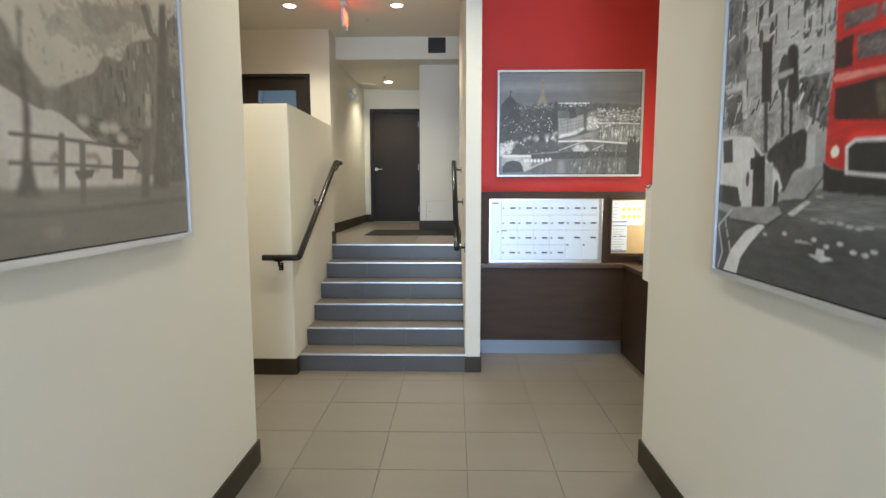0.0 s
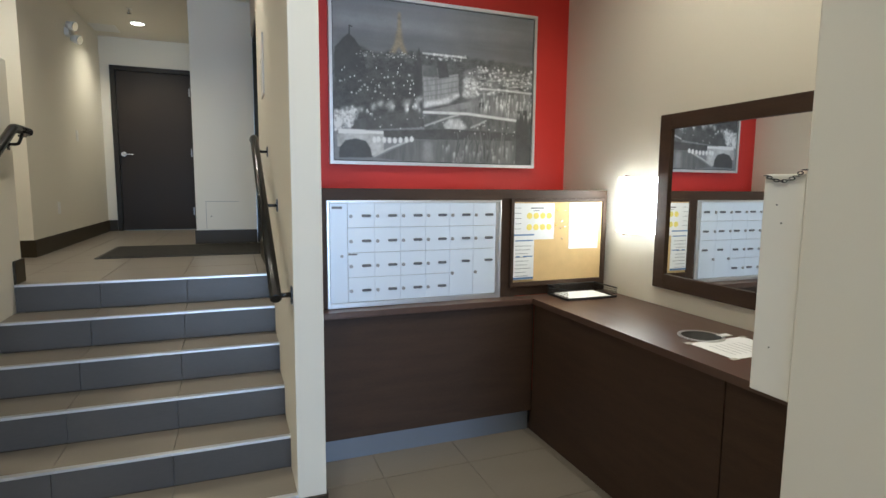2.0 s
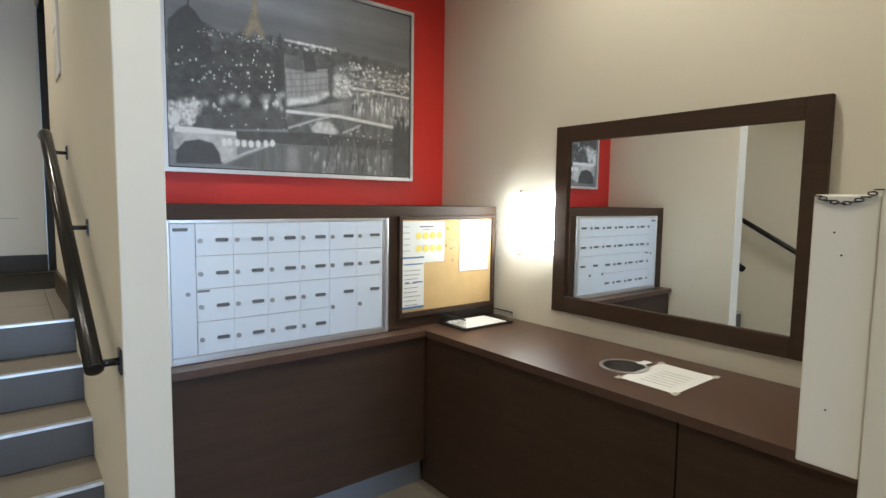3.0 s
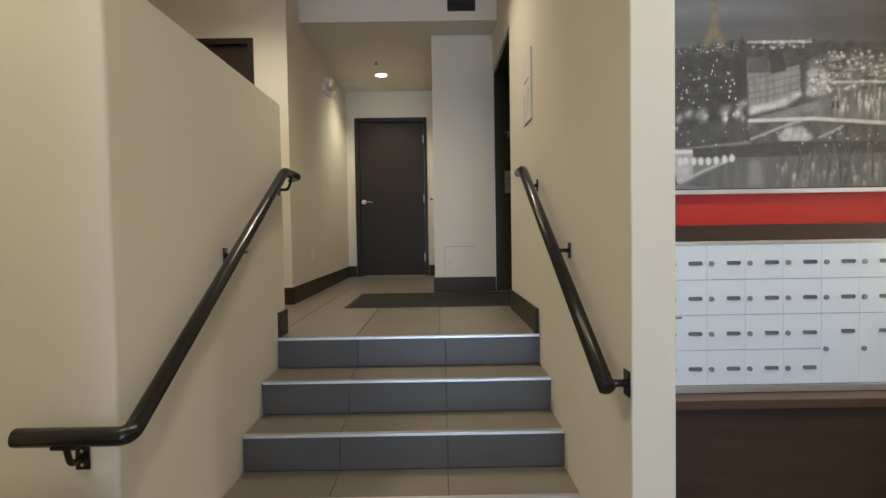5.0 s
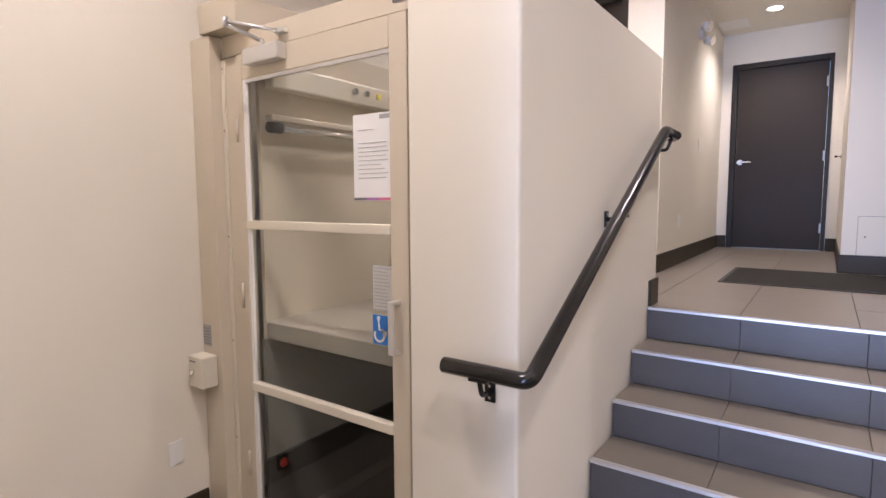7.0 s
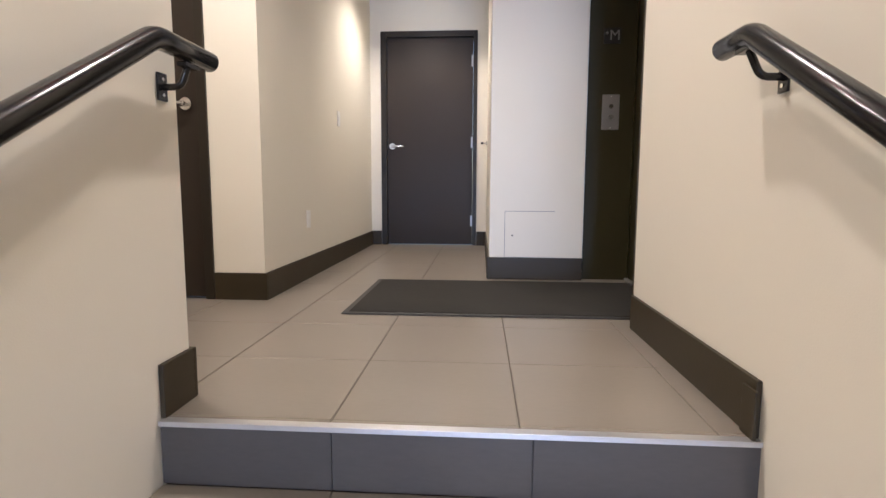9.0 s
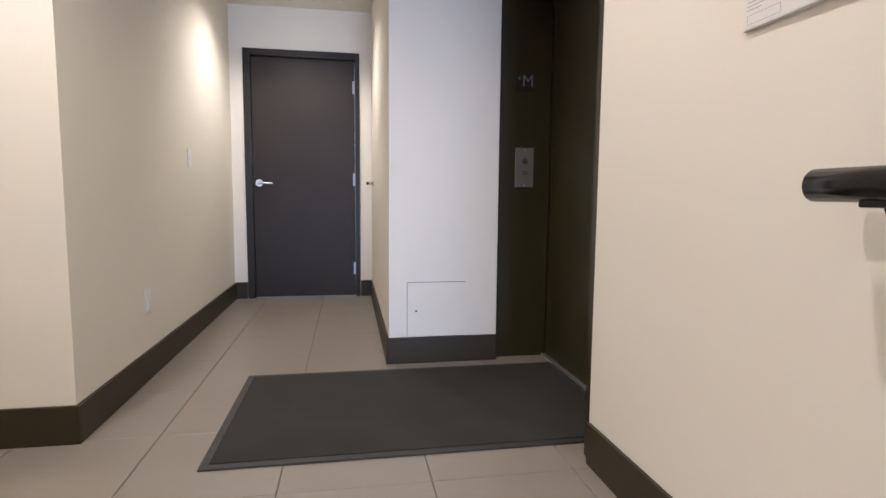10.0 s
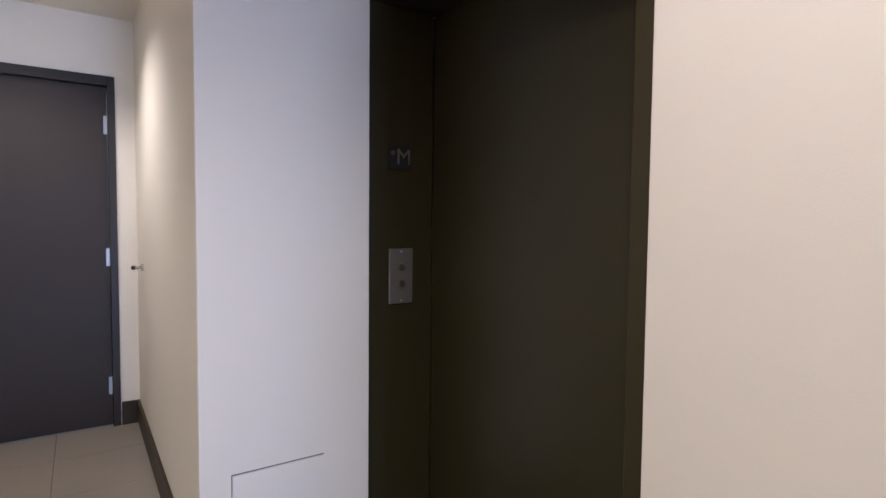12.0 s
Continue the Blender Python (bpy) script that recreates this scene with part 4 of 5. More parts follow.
art.lights(70, [(0.004, 0.364), (0.13, 0.319), (0.401, 0.4), (0.401, 0.312), (0.098, 0.26), (0.002, 0.196)], 0.005, 0.016, 0.6, 1.2)
art.lights(70, [(0.003, 0.28), (0.088, 0.301), (0.082, 0.202), (0.002, 0.182)], 0.006, 0.016, 0.4)
art.lights(46, [(0.005, 0.502), (0.389, 0.588), (0.39, 0.399), (0.004, 0.378)], 0.004, 0.009, 0.6)
art.lights(60, [(0.101, 0.686), (0.389, 0.696), (0.389, 0.657), (0.1, 0.645)], 0.003, 0.006, 0.4)
art.stroke([(0.417, 0.701), (0.479, 0.701), (0.631, 0.7)], 0.012, 0.42, 1)
art.lights(60, [(0.411, 0.703), (0.642, 0.713), (0.643, 0.674), (0.411, 0.666)], 0.004, 0.010, 0.35)
art.lights(170, [(0.632, 0.601), (0.715, 0.664), (1.006, 0.652), (1.009, 0.518), (0.645, 0.452)], 0.004, 0.013, 0.5)
art.lights(90, [(0.705, 0.488), (1.01, 0.499), (1.014, 0.328), (0.719, 0.367)], 0.004, 0.009, 0.3, 5.0)
art.lights(50, [(0.15, 0.263), (0.413, 0.313), (0.91, 0.257), (0.911, 0.193), (0.15, 0.206)], 0.003, 0.007, 0.4)
for v in (0.445, 0.475, 0.512, 0.545):
    art.stroke([(0.42, v - 0.02), (0.50, v), (0.595, v + 0.03)], 0.004, 0.13, 1)
for k in range(70):
    u, v = art.rg.uniform(0.03, 0.39), art.rg.uniform(0.40, 0.62)
    art.fill([(u, v), (u + 0.004, v), (u + 0.004, v + 0.012), (u, v + 0.012)], art.rg.uniform(0.12, 0.75) if k % 3 == 0 else 0.035, 0, 0.2)
for k in range(16):
    u = art.rg.uniform(0.02, 0.40)
    v = 0.23 + 0.27 * u + art.rg.uniform(0.0, 0.05)
    art.fill([(u, v), (u + 0.02, v + 0.005), (u + 0.024, v + 0.06), (u + 0.003, v + 0.05)], art.rg.uniform(0.25, 0.6), 3, 0.8, (0.008, 0.012), 0.3, alpha=0.75)
art.fill([(0.0, 0.20), (0.09, 0.23), (0.12, 0.33), (0.0, 0.30)], 0.5, 2, 1.0, (0.01, 0.015), 0.35, alpha=0.7)
art.fill([(0.02, 0.165), (0.225, 0.172), (0.227, 0.19), (0.02, 0.193)], 0.62, 1, 0.2)
for k in range(40):
    u, v = art.rg.uniform(0.66, 0.99), art.rg.uniform(0.51, 0.63)
    art.stroke([(u, v), (u + art.rg.uniform(0.015, 0.06), v + 0.002)], 0.005, art.rg.uniform(0.06, 0.5), 1)
for k in range(30):
    u, v = art.rg.uniform(0.1, 0.4), art.rg.uniform(0.60, 0.69)
    art.stroke([(u, v), (u + art.rg.uniform(0.004, 0.02), v)], 0.006, art.rg.uniform(0.03, 0.16), 1)
art.a = 0.26 * (art.a / 0.26) ** 1.12 * 1.3 + 0.03
framed("city_night_print", "framed grey print of a city river at night", "y", False, 1.189, 0.382, 1.818, 1.549, 1.12, art)

# street with a red double-decker
art = Painting(8, 0.27)
art.fill([(0, 0.3), (1, 0.3), (1, 1), (0, 1)], 0.33, 0, 0.35, (0.06, 0.03))
art.fill([(-0.042, 1.029), (0.087, 0.967), (0.12, 0.52), (-0.005, 0.531)], 0.17, 1, 0.6, (0.02, 0.03))
art.fill([(0.219, 0.904), (0.425, 0.805), (0.423, 0.571), (0.251, 0.616)], 0.37, 1, 0.25, (0.05, 0.02))
for c in [(0.156, 0.895), (0.162, 0.804), (0.196, 0.893), (0.084, 0.922), (0.095, 0.811), (0.059, 0.782), (0.009, 0.878), (0.335, 0.768), (0.375, 0.763), (0.411, 0.766), (0.015, 0.943), (0.207, 0.808), (0.33, 0.836), (0.373, 0.819)]:
    art.spot(c, 0.011, 0.033, 0.08, 1, 0.5)
for c in [(0.142, 0.901), (0.149, 0.809), (0.184, 0.899), (0.072, 0.928), (0.333, 0.792), (0.373, 0.784), (0.41, 0.784)]:
    art.spot(c, 0.005, 0.036, 0.4, 1, 0.3)
for q0, q1 in (((-0.009, 0.69), (0.109, 0.68)), ((0.12, 0.866), (0.197, 0.839)), ((0.126, 0.782), (0.203, 0.76)), ((0.231, 0.74), (0.417, 0.702)), ((0.238, 0.787), (0.418, 0.749)), ((0.117, 0.734), (0.211, 0.717))):
    art.stroke([q0, q1], 0.010, 0.40, 1)
for k in range(170):
    u, v = art.rg.uniform(0.0, 0.5), art.rg.uniform(0.52, 1.0)
    du, dv = ((0.0, art.rg.uniform(0.02, 0.06)), (art.rg.uniform(0.01, 0.03), 0.008))[k % 2]
    art.stroke([(u, v), (u + du, v + dv)], art.rg.uniform(0.004, 0.011), (0.10, 0.18, 0.36, 0.44)[k % 4], 0)
art.fill([(-0.001, 0.677), (0.108, 0.682), (0.122, 0.548), (0.103, 0.551), (0.091, 0.658), (0.015, 0.658)], 0.42, 1, 0.3)
art.fill([(0.017, 0.638), (0.088, 0.64), (0.1, 0.533), (0.024, 0.536)], 0.10, 1, 0.8, (0.012, 0.02))
art.fill([(0.324, 0.672), (0.416, 0.667), (0.419, 0.621), (0.331, 0.634)], 0.38, 2, 0.5, (0.02, 0.02))
art.fill([(0.322, 0.633), (0.419, 0.623), (0.423, 0.469), (0.329, 0.54)], 0.12, 1, 0.9, (0.015, 0.02))
for k in range(90):
    u, v = art.rg.uniform(0.0, 0.42), art.rg.uniform(0.42, 0.60)
    art.stroke([(u, v), (u + art.rg.uniform(0, 0.015), v + art.rg.uniform(0.01, 0.035))], art.rg.uniform(0.005, 0.014), (0.06, 0.10, 0.30, 0.45)[k % 4], 0)
art.fill([(0.073, 0.536), (0.106, 0.546), (0.255, 0.552), (0.361, 0.532), (0.36, 0.479), (0.212, 0.416), (0.083, 0.497)], 0.27, 1, 0.7, (0.02, 0.025))
art.fill([(0.221, 0.433), (0.272, 0.461), (0.36, 0.486), (0.363, 0.377), (0.312, 0.349), (0.307, 0.289), (0.279, 0.298), (0.269, 0.368), (0.213, 0.397)], 0.06, 1, 0.4, (0.01, 0.03), 0.2)
art.fill([(-0.006, 0.23), (0.048, 0.216), (0.296, 0.27), (0.411, 0.305), (0.582, 0.29), (0.603, 0.006), (0.012, -0.012)], 0.10, 1, 0.25, (0.04, 0.015))
art.fill([(0, 0), (1, 0), (1, 0.2), (0, 0.13)], 0.085, 3, 0.25, (0.04, 0.015))
art.fill([(0.395, 0.299), (0.583, 0.288), (0.589, 0.199), (0.32, 0.216)], 0.16, 3, 0.5, (0.05, 0.008))
art.fill([(-0.015, 0.502), (0.083, 0.497), (0.148, 0.483), (0.194, 0.427), (0.23, 0.388), (0.27, 0.351), (0.288, 0.308), (0.274, 0.295), (0.241, 0.243), (-0.002, 0.28)], 0.50, 1, 0.12)
art.fill([(0.006, 0.486), (0.056, 0.487), (0.065, 0.402), (0.016, 0.404)], 0.07)
art.fill([(0.16, 0.449), (0.188, 0.423), (0.197, 0.404), (0.17, 0.402)], 0.09)
art.fill([(-0.005, 0.324), (0.096, 0.312), (0.117, 0.244), (0.091, 0.239), (-0.0, 0.256)], 0.06)
art.spot([(0.264, 0.289)][0], 0.010, 0.045, 0.05)
art.fill([(0.147, 0.412), (0.212, 0.416), (0.226, 0.245), (0.167, 0.225)], 0.05, 1, 0.3)
art.fill([(0.169, 0.793), (0.212, 0.781), (0.223, 0.585), (0.182, 0.59)], 0.05)
art.fill([(0.193, 0.589), (0.209, 0.587), (0.22, 0.424), (0.206, 0.426)], 0.06)
art.fill([(0.269, 0.747), (0.308, 0.738), (0.328, 0.564), (0.287, 0.564)], 0.055, 1, 0.3, (0.03, 0.04), 0.25)
art.fill([(0.292, 0.569), (0.304, 0.566), (0.31, 0.459), (0.299, 0.461)], 0.06)
art.fill([(0.259, 0.618), (0.271, 0.615), (0.28, 0.464), (0.269, 0.465)], 0.07)
art.spot([(0.263, 0.664)][0], 0.0205, 0.058, 0.085)
art.fill([(0.227, 0.67), (0.297, 0.67), (0.3, 0.653), (0.23, 0.65)], 0.30)
art.fill([(0.116, 0.369), (0.164, 0.371), (0.167, 0.222), (0.12, 0.213)], 0.46, 1, 0.1)
art.spot([(0.141, 0.339)][0], 0.008, 0.026, 0.08)
art.fill([(0.214, 0.39), (0.245, 0.39), (0.252, 0.251), (0.222, 0.245)], 0.33)
art.fill([(0.361, 0.464), (0.388, 0.463), (0.39, 0.367), (0.364, 0.365)], 0.38)
art.fill([(0.388, 0.467), (0.417, 0.466), (0.418, 0.379), (0.39, 0.367)], 0.28)
art.fill([(0.055, 0.21), (0.115, 0.242), (0.278, 0.251), (0.292, 0.227), (0.234, 0.188), (0.071, 0.195)], 0.25)
art.fill([(0.071, 0.196), (0.234, 0.189), (0.292, 0.227), (0.293, 0.219), (0.235, 0.179), (0.071, 0.187)], 0.07)
art.fill([(0.29, 0.285), (0.311, 0.332), (0.406, 0.374), (0.419, 0.343), (0.366, 0.276), (0.288, 0.27)], 0.26)
art.fill([(0.288, 0.27), (0.366, 0.276), (0.419, 0.343), (0.42, 0.334), (0.367, 0.265), (0.289, 0.261)], 0.07)
art.fill([(0.042, -0.006), (0.079, 0.082), (0.147, 0.159), (0.2, 0.187), (0.231, 0.184), (0.175, 0.124), (0.128, 0.06), (0.113, -0.0)], 0.50, 1, 0.15)
art.fill([(0.309, 0.227), (0.371, 0.271), (0.39, 0.269), (0.334, 0.224)], 0.42)
art.stroke([(0.014, 0.004), (0.035, 0.066), (0.007, 0.165), (0.072, 0.229)], 0.009, 0.42)
for q0, q1 in (((0.042, 0.191), (0.048, 0.165)), ((0.053, 0.15), (0.06, 0.129)), ((0.066, 0.111), (0.075, 0.077))):
    art.stroke([q0, q1], 0.010, 0.40)
art.fill([(0.388, 0.117), (0.413, 0.116), (0.415, 0.138), (0.439, 0.137), (0.437, 0.12), (0.467, 0.114), (0.43, 0.1)], 0.45)
art.fill([(0.33, 0.148), (0.362, 0.154), (0.402, 0.148), (0.398, 0.145)], 0.34)
for c in [(0.231, 0.156), (0.306, 0.167), (0.405, 0.161), (0.443, 0.146), (0.48, 0.159), (0.516, 0.142), (0.545, 0.139), (0.564, 0.151)]:
    art.spot(c, 0.009, 0.0055, 0.42)
for c in [(0.401, 0.218), (0.426, 0.211), (0.449, 0.215), (0.476, 0.213), (0.501, 0.207), (0.525, 0.204), (0.548, 0.209), (0.413, 0.283)]:
    art.spot(c, 0.012, 0.004, 0.34)
RED = (0.40, 0.022, 0.02)
art.fill([(0.422, 0.806), (0.427, 0.677), (0.425, 0.599), (0.419, 0.521), (0.419, 0.462), (0.42, 0.38), (0.438, 0.362), (0.579, 0.333), (0.549, 0.746)] + [(1, 0.34), (1, 1)], RED, 1, 0.3, (0.06, 0.02))
art.fill([(0.442, 0.766), (0.526, 0.755), (0.528, 0.718), (0.447, 0.72)], (0.15, 0.12, 0.12), 1, 0.6, (0.02, 0.02))
art.fill([(0.533, 0.753), (0.549, 0.746), (0.551, 0.717), (0.536, 0.719)], (0.16, 0.13, 0.13), 1, 0.6, (0.02, 0.02))
art.fill([(0.483, 0.691), (0.553, 0.687), (0.558, 0.624), (0.484, 0.633)], (0.15, 0.13, 0.13), 1, 0.7, (0.02, 0.02))
art.fill([(0.427, 0.698), (0.473, 0.701), (0.475, 0.622), (0.429, 0.625)], (0.06, 0.022, 0.022), 1, 0.4)
art.fill([(0.423, 0.602), (0.435, 0.612), (0.56, 0.598), (0.561, 0.585), (0.433, 0.59)], (0.46, 0.20, 0.18))
art.fill([(0.434, 0.574), (0.561, 0.575), (0.569, 0.469), (0.437, 0.491)], (0.05, 0.03, 0.027), 1, 0.5, (0.04, 0.05))
art.fill([(0.534, 0.561), (0.563, 0.559), (0.568, 0.489), (0.549, 0.489)], (0.12, 0.11, 0.08), 2, 0.5)
art.fill([(0.466, 0.436), (0.497, 0.455), (0.571, 0.446), (0.573, 0.423), (0.498, 0.432), (0.479, 0.417)], (0.56, 0.05, 0.045), 2)
art.fill([(0.415, 0.381), (0.439, 0.361), (0.579, 0.331), (0.583, 0.286), (0.421, 0.299)] + [], 0.035, 1, 0.3)
art.fill([(0.62, 0.30), (1, 0.28), (1, 0.36), (0.62, 0.36)], 0.035, 2, 0.3)
art.fill([(0.483, 0.345), (0.479, 0.417), (0.498, 0.432), (0.572, 0.424), (0.579, 0.337)], 0.04, 1, 0.3)
art.stroke([(0.482, 0.348), (0.477, 0.414), (0.498, 0.43), (0.573, 0.424)], 0.011, 0.50)
art.stroke([(0.482, 0.348), (0.531, 0.341), (0.579, 0.336)], 0.010, 0.42)
art.spot([(0.447, 0.405)][0], 0.011, 0.016, (0.75, 0.68, 0.55))
art.a = 0.30 * (art.a / 0.30) ** 1.22 * 1.22
framed("street_print", "framed grey street print with a red double-decker bus", "e", True, 1.0545, -2.462, 1.33, 1.549, 1.12, art)

# canal with trees and railing
WARMG = np.array((1.06, 1.0, 0.90))
art = Painting(11, 0.40 * WARMG)
art.fill([(0, 0.3), (1, 0.3), (1, 1), (0, 1)], 0.43 * WARMG, 0, 0.06, (0.2, 0.1))
art.fill([(0.408, 0.571), (0.418, 0.52), (0.436, 0.495), (0.458, 0.467), (0.477, 0.435), (0.513, 0.432), (0.517, 0.384), (0.391, 0.344)] + [(0, 0.5), (0, 0.85)], 0.175 * WARMG, 2, 0.3, (0.03, 0.04), 0.4)
art.fill([(0.474, 0.43), (0.522, 0.454), (0.55, 0.442), (0.622, 0.468), (0.61, 0.312), (0.523, 0.371), (0.47, 0.377)], 0.21 * WARMG, 2, 0.25, (0.03, 0.04), 0.3)
art.fill([(0.515, 0.452), (0.548, 0.47), (0.583, 0.495), (0.634, 0.524), (0.645, 0.556), (0.669, 0.586), (0.729, 0.579), (0.749, 0.646), (0.844, 0.7), (0.92, 0.73), (0.952, 0.81), (0.981, 0.837), (1.052, 0.815), (1.03, 0.19), (0.744, 0.227), (0.61, 0.312), (0.523, 0.371)], 0.185 * WARMG, 1, 0.35, (0.02, 0.06), 0.12)
art.fill([(0.912, 0.623), (1.049, 0.668), (1.03, 0.19), (0.831, 0.185)], 0.145 * WARMG, 3, 0.3)
for k in range(70):
    u, v = art.rg.uniform(0.58, 0.99), art.rg.uniform(0.42, 0.86)
    if v < 0.42 + (u - 0.55) * 1.0:
        art.stroke([(u, v), (u, v + 0.025)], 0.012, (0.11 + 0.2 * (k % 3 == 0)) * WARMG, 1)
art.fill([(0.819, 0.504), (0.845, 0.511), (0.836, 0.39), (0.81, 0.384)], 0.34 * WARMG, 2, 0.3)
art.fill([(0.947, 0.741), (1.048, 0.76), (1.04, 0.66), (0.946, 0.639)], 0.26 * WARMG, 2, 0.6, (0.02, 0.02))
art.fill([(0.483, 0.643), (0.877, 0.832), (0.871, 0.747), (0.733, 0.64), (0.629, 0.57), (0.539, 0.587), (0.486, 0.599)], 0.24 * WARMG, 1, 0.4, (0.02, 0.02), 0.9, alpha=0.55)
art.fill([(0.56, 0.68), (0.877, 0.832), (0.847, 0.737), (0.634, 0.632)], 0.19 * WARMG, 1, 0.4, (0.02, 0.02), 1.1, alpha=0.5)
art.fill([(0.464, 0.376), (0.493, 0.383), (0.523, 0.371), (0.565, 0.347), (0.627, 0.311), (0.739, 0.296), (0.773, 0.264), (0.741, 0.181), (0.379, 0.167), (0.383, 0.231), (0.437, 0.242)] + [(0.2, 0.25), (0.2, 0.5)], (0.50, 0.48, 0.46), 1, 0.12)
art.fill([(0.52, 0.376), (0.559, 0.373), (0.591, 0.379), (0.642, 0.394), (0.695, 0.375), (0.799, 0.385), (0.848, 0.341), (0.719, 0.306), (0.618, 0.306), (0.587, 0.332)], 0.15 * WARMG, 1, 0.8, (0.03, 0.02), 0.3)
for c in [(0.65, 0.359), (0.711, 0.333), (0.582, 0.368), (0.685, 0.364)]:
    art.spot(c, 0.020, 0.016, 0.40 * WARMG, 2)
art.fill([(0.379, 0.167), (0.741, 0.183), (1.03, 0.201), (1.037, -0.038), (0.364, -0.027)] + [(0, 0), (0, 0.27)], 0.185 * WARMG, 2, 0.12, (0.08, 0.02))
art.fill([(0.374, 0.11), (0.571, 0.113), (1.028, 0.142), (1.028, 0.119), (0.57, 0.1), (0.373, 0.095)] + [(0, 0.16), (0, 0.19)], 0.125 * WARMG, 2, 0.1)
art.fill([(0.373, 0.095), (0.57, 0.1), (1.028, 0.119), (1.037, -0.038), (0.364, -0.027)] + [(0, 0), (0, 0.16)], 0.17 * WARMG, 2, 0.1, (0.1, 0.03))
art.fill([(0.45, 0.063), (0.497, 0.066), (0.499, 0.037), (0.452, 0.038)], 0.24 * WARMG, 4, 0.1)
art.fill([(0.427, 0.616), (0.437, 0.621), (0.43, 0.493), (0.441, 0.354), (0.432, 0.261), (0.442, 0.169), (0.455, 0.149), (0.388, 0.148), (0.405, 0.207), (0.42, 0.312), (0.424, 0.491)], 0.115 * WARMG, 2, 0.2)
art.fill([(0.908, 0.846), (0.941, 0.862), (0.931, 0.668), (0.896, 0.371), (0.906, 0.175), (0.83, 0.174), (0.864, 0.413), (0.886, 0.652)], 0.12 * WARMG, 2, 0.2)
art.fill([(0.821, 0.805), (0.847, 0.817), (0.871, 0.738), (0.906, 0.715), (0.894, 0.69), (0.849, 0.718)], 0.15 * WARMG, 1, 0.2)
art.fill([(0.796, 0.374), (0.833, 0.38), (0.809, 0.137), (0.773, 0.137)], 0.14 * WARMG, 2, 0.2)
art.stroke([(0.389, 0.305), (0.511, 0.308), (0.627, 0.307), (0.771, 0.312)], 0.011, 0.12 * WARMG, 1)
art.stroke([(0.383, 0.233), (0.535, 0.238), (0.666, 0.239), (0.777, 0.241)], 0.010, 0.12 * WARMG, 1)
for q0, q1 in (((0.515, 0.313), (0.505, 0.17)), ((0.573, 0.3), (0.564, 0.137))):
    art.stroke([q0, q1], 0.026, 0.16 * WARMG, 1)
art.fill([(0.671, 0.298), (0.714, 0.3), (0.705, 0.201), (0.665, 0.203)], 0.12 * WARMG, 1, 0.2)
art.stroke([(0.483, 0.25), (0.498, 0.265), (0.507, 0.248), (0.501, 0.22), (0.488, 0.215)], 0.014, (0.20, 0.14, 0.12), 2)
art.stroke([(0.583, 0.267), (0.616, 0.27), (0.627, 0.252), (0.612, 0.227)], 0.014, (0.22, 0.15, 0.13), 2)
art.fill([(0.543, 0.222), (0.609, 0.231), (0.596, 0.203), (0.554, 0.195)], 0.13 * WARMG, 1, 0.2)
art.a = art.a * np.array((1.10, 1.04, 0.94))
framed("canal_print", "framed hazy grey print of a tree-lined canal", "w", False, -1.2695, -3.955, 1.478, 1.549, 1.12, art)

# ---- platform lift ----
F = -0.055
lift = thing("platform_lift", (-2.462, 0.6183, 0), "beige wheelchair platform lift with glazed gate door", "platform lift")
part("corner_post", brick(-3.248, -3.092, -0.12, F, 0, 2.405, bevel=0.004), M_BEIGE, lift)
part("jamb", brick(-3.090, -2.974, F, F + 0.07, 0, 2.305, bevel=0.003), M_BEIGE, lift)
part("jamb", brick(-1.954, -1.937, F, F + 0.07, 0, 2.305, bevel=0.002), M_BEIGE, lift)
part("header", brick(-3.090, -1.937, F, F + 0.07, 2.3109, 2.408, bevel=0.003), M_BEIGE, lift)
part("operator_housing", brick(-3.15, -2.86, F - 0.075, F + 0.31, 2.4105, 2.545, bevel=0.005), M_BEIGE, lift)
part("cover_strip", brick(-3.090, -3.064, F - 0.008, F - 0.001, 0.05, 2.2986, bevel=0.002), M_BEIGE2, lift, "pale screwed cover strip")
for z in (0.4641, 0.957, 1.4699, 1.9724, 2.2603):
    part("screw", rod((-3.077, F - 0.012, z), (-3.077, F - 0.007, z), 0.006, seg=10), M_CHROME, lift)
gate = part("gate_door", brick(-2.965, -2.925, F - 0.012, F + 0.03, 0.03, 2.305, bevel=0.003), M_BEIGE, lift, "beige glazed gate door")
for n, bx in (("stile", (-2.042, -1.957, 0.03, 2.305)), ("top_rail", (-2.925, -2.042, 2.19, 2.305)), ("bottom_rail", (-2.925, -2.042, 0.03, 0.15))):
    part(n, brick(bx[0], bx[1], F - 0.012, F + 0.03, bx[2], bx[3], bevel=0.003), M_BEIGE, gate)
for z in (1.53, 0.757):
    part("glazing_bar", brick(-2.925, -2.042, F - 0.016, F + 0.02, z - 0.02, z + 0.02, bevel=0.004), M_BEIGE2, gate, "pale glazing bar")
for bx in ((-2.925, -2.904, 0.15, 2.19), (-2.904, -2.042, 2.1749, 2.19), (-2.904, -2.042, 0.15, 0.168)):
    part("glazing_bead", brick(bx[0], bx[1], F - 0.008, F + 0.004, bx[2], bx[3]), M_ALU if bx[0] > -2.911 else M_WHITE, gate)
for z0, z1 in ((0.168, 0.7364), (0.7756, 1.5115), (1.5504, 2.1749)):
    pane = part("pane", brick(-2.904, -2.042, F + 0.006, F + 0.012, z0, z1), M_GLASS, gate)
    pane.visible_shadow = False
hd = brick(-2.025, -1.996, F - 0.058, F - 0.048, 1.0671, 1.2682, bevel=0.004)
brick(-2.025, -1.996, F - 0.05, F - 0.012, 1.2543, 1.2682, hd)
brick(-2.025, -1.996, F - 0.05, F - 0.012, 1.0671, 1.08, hd)
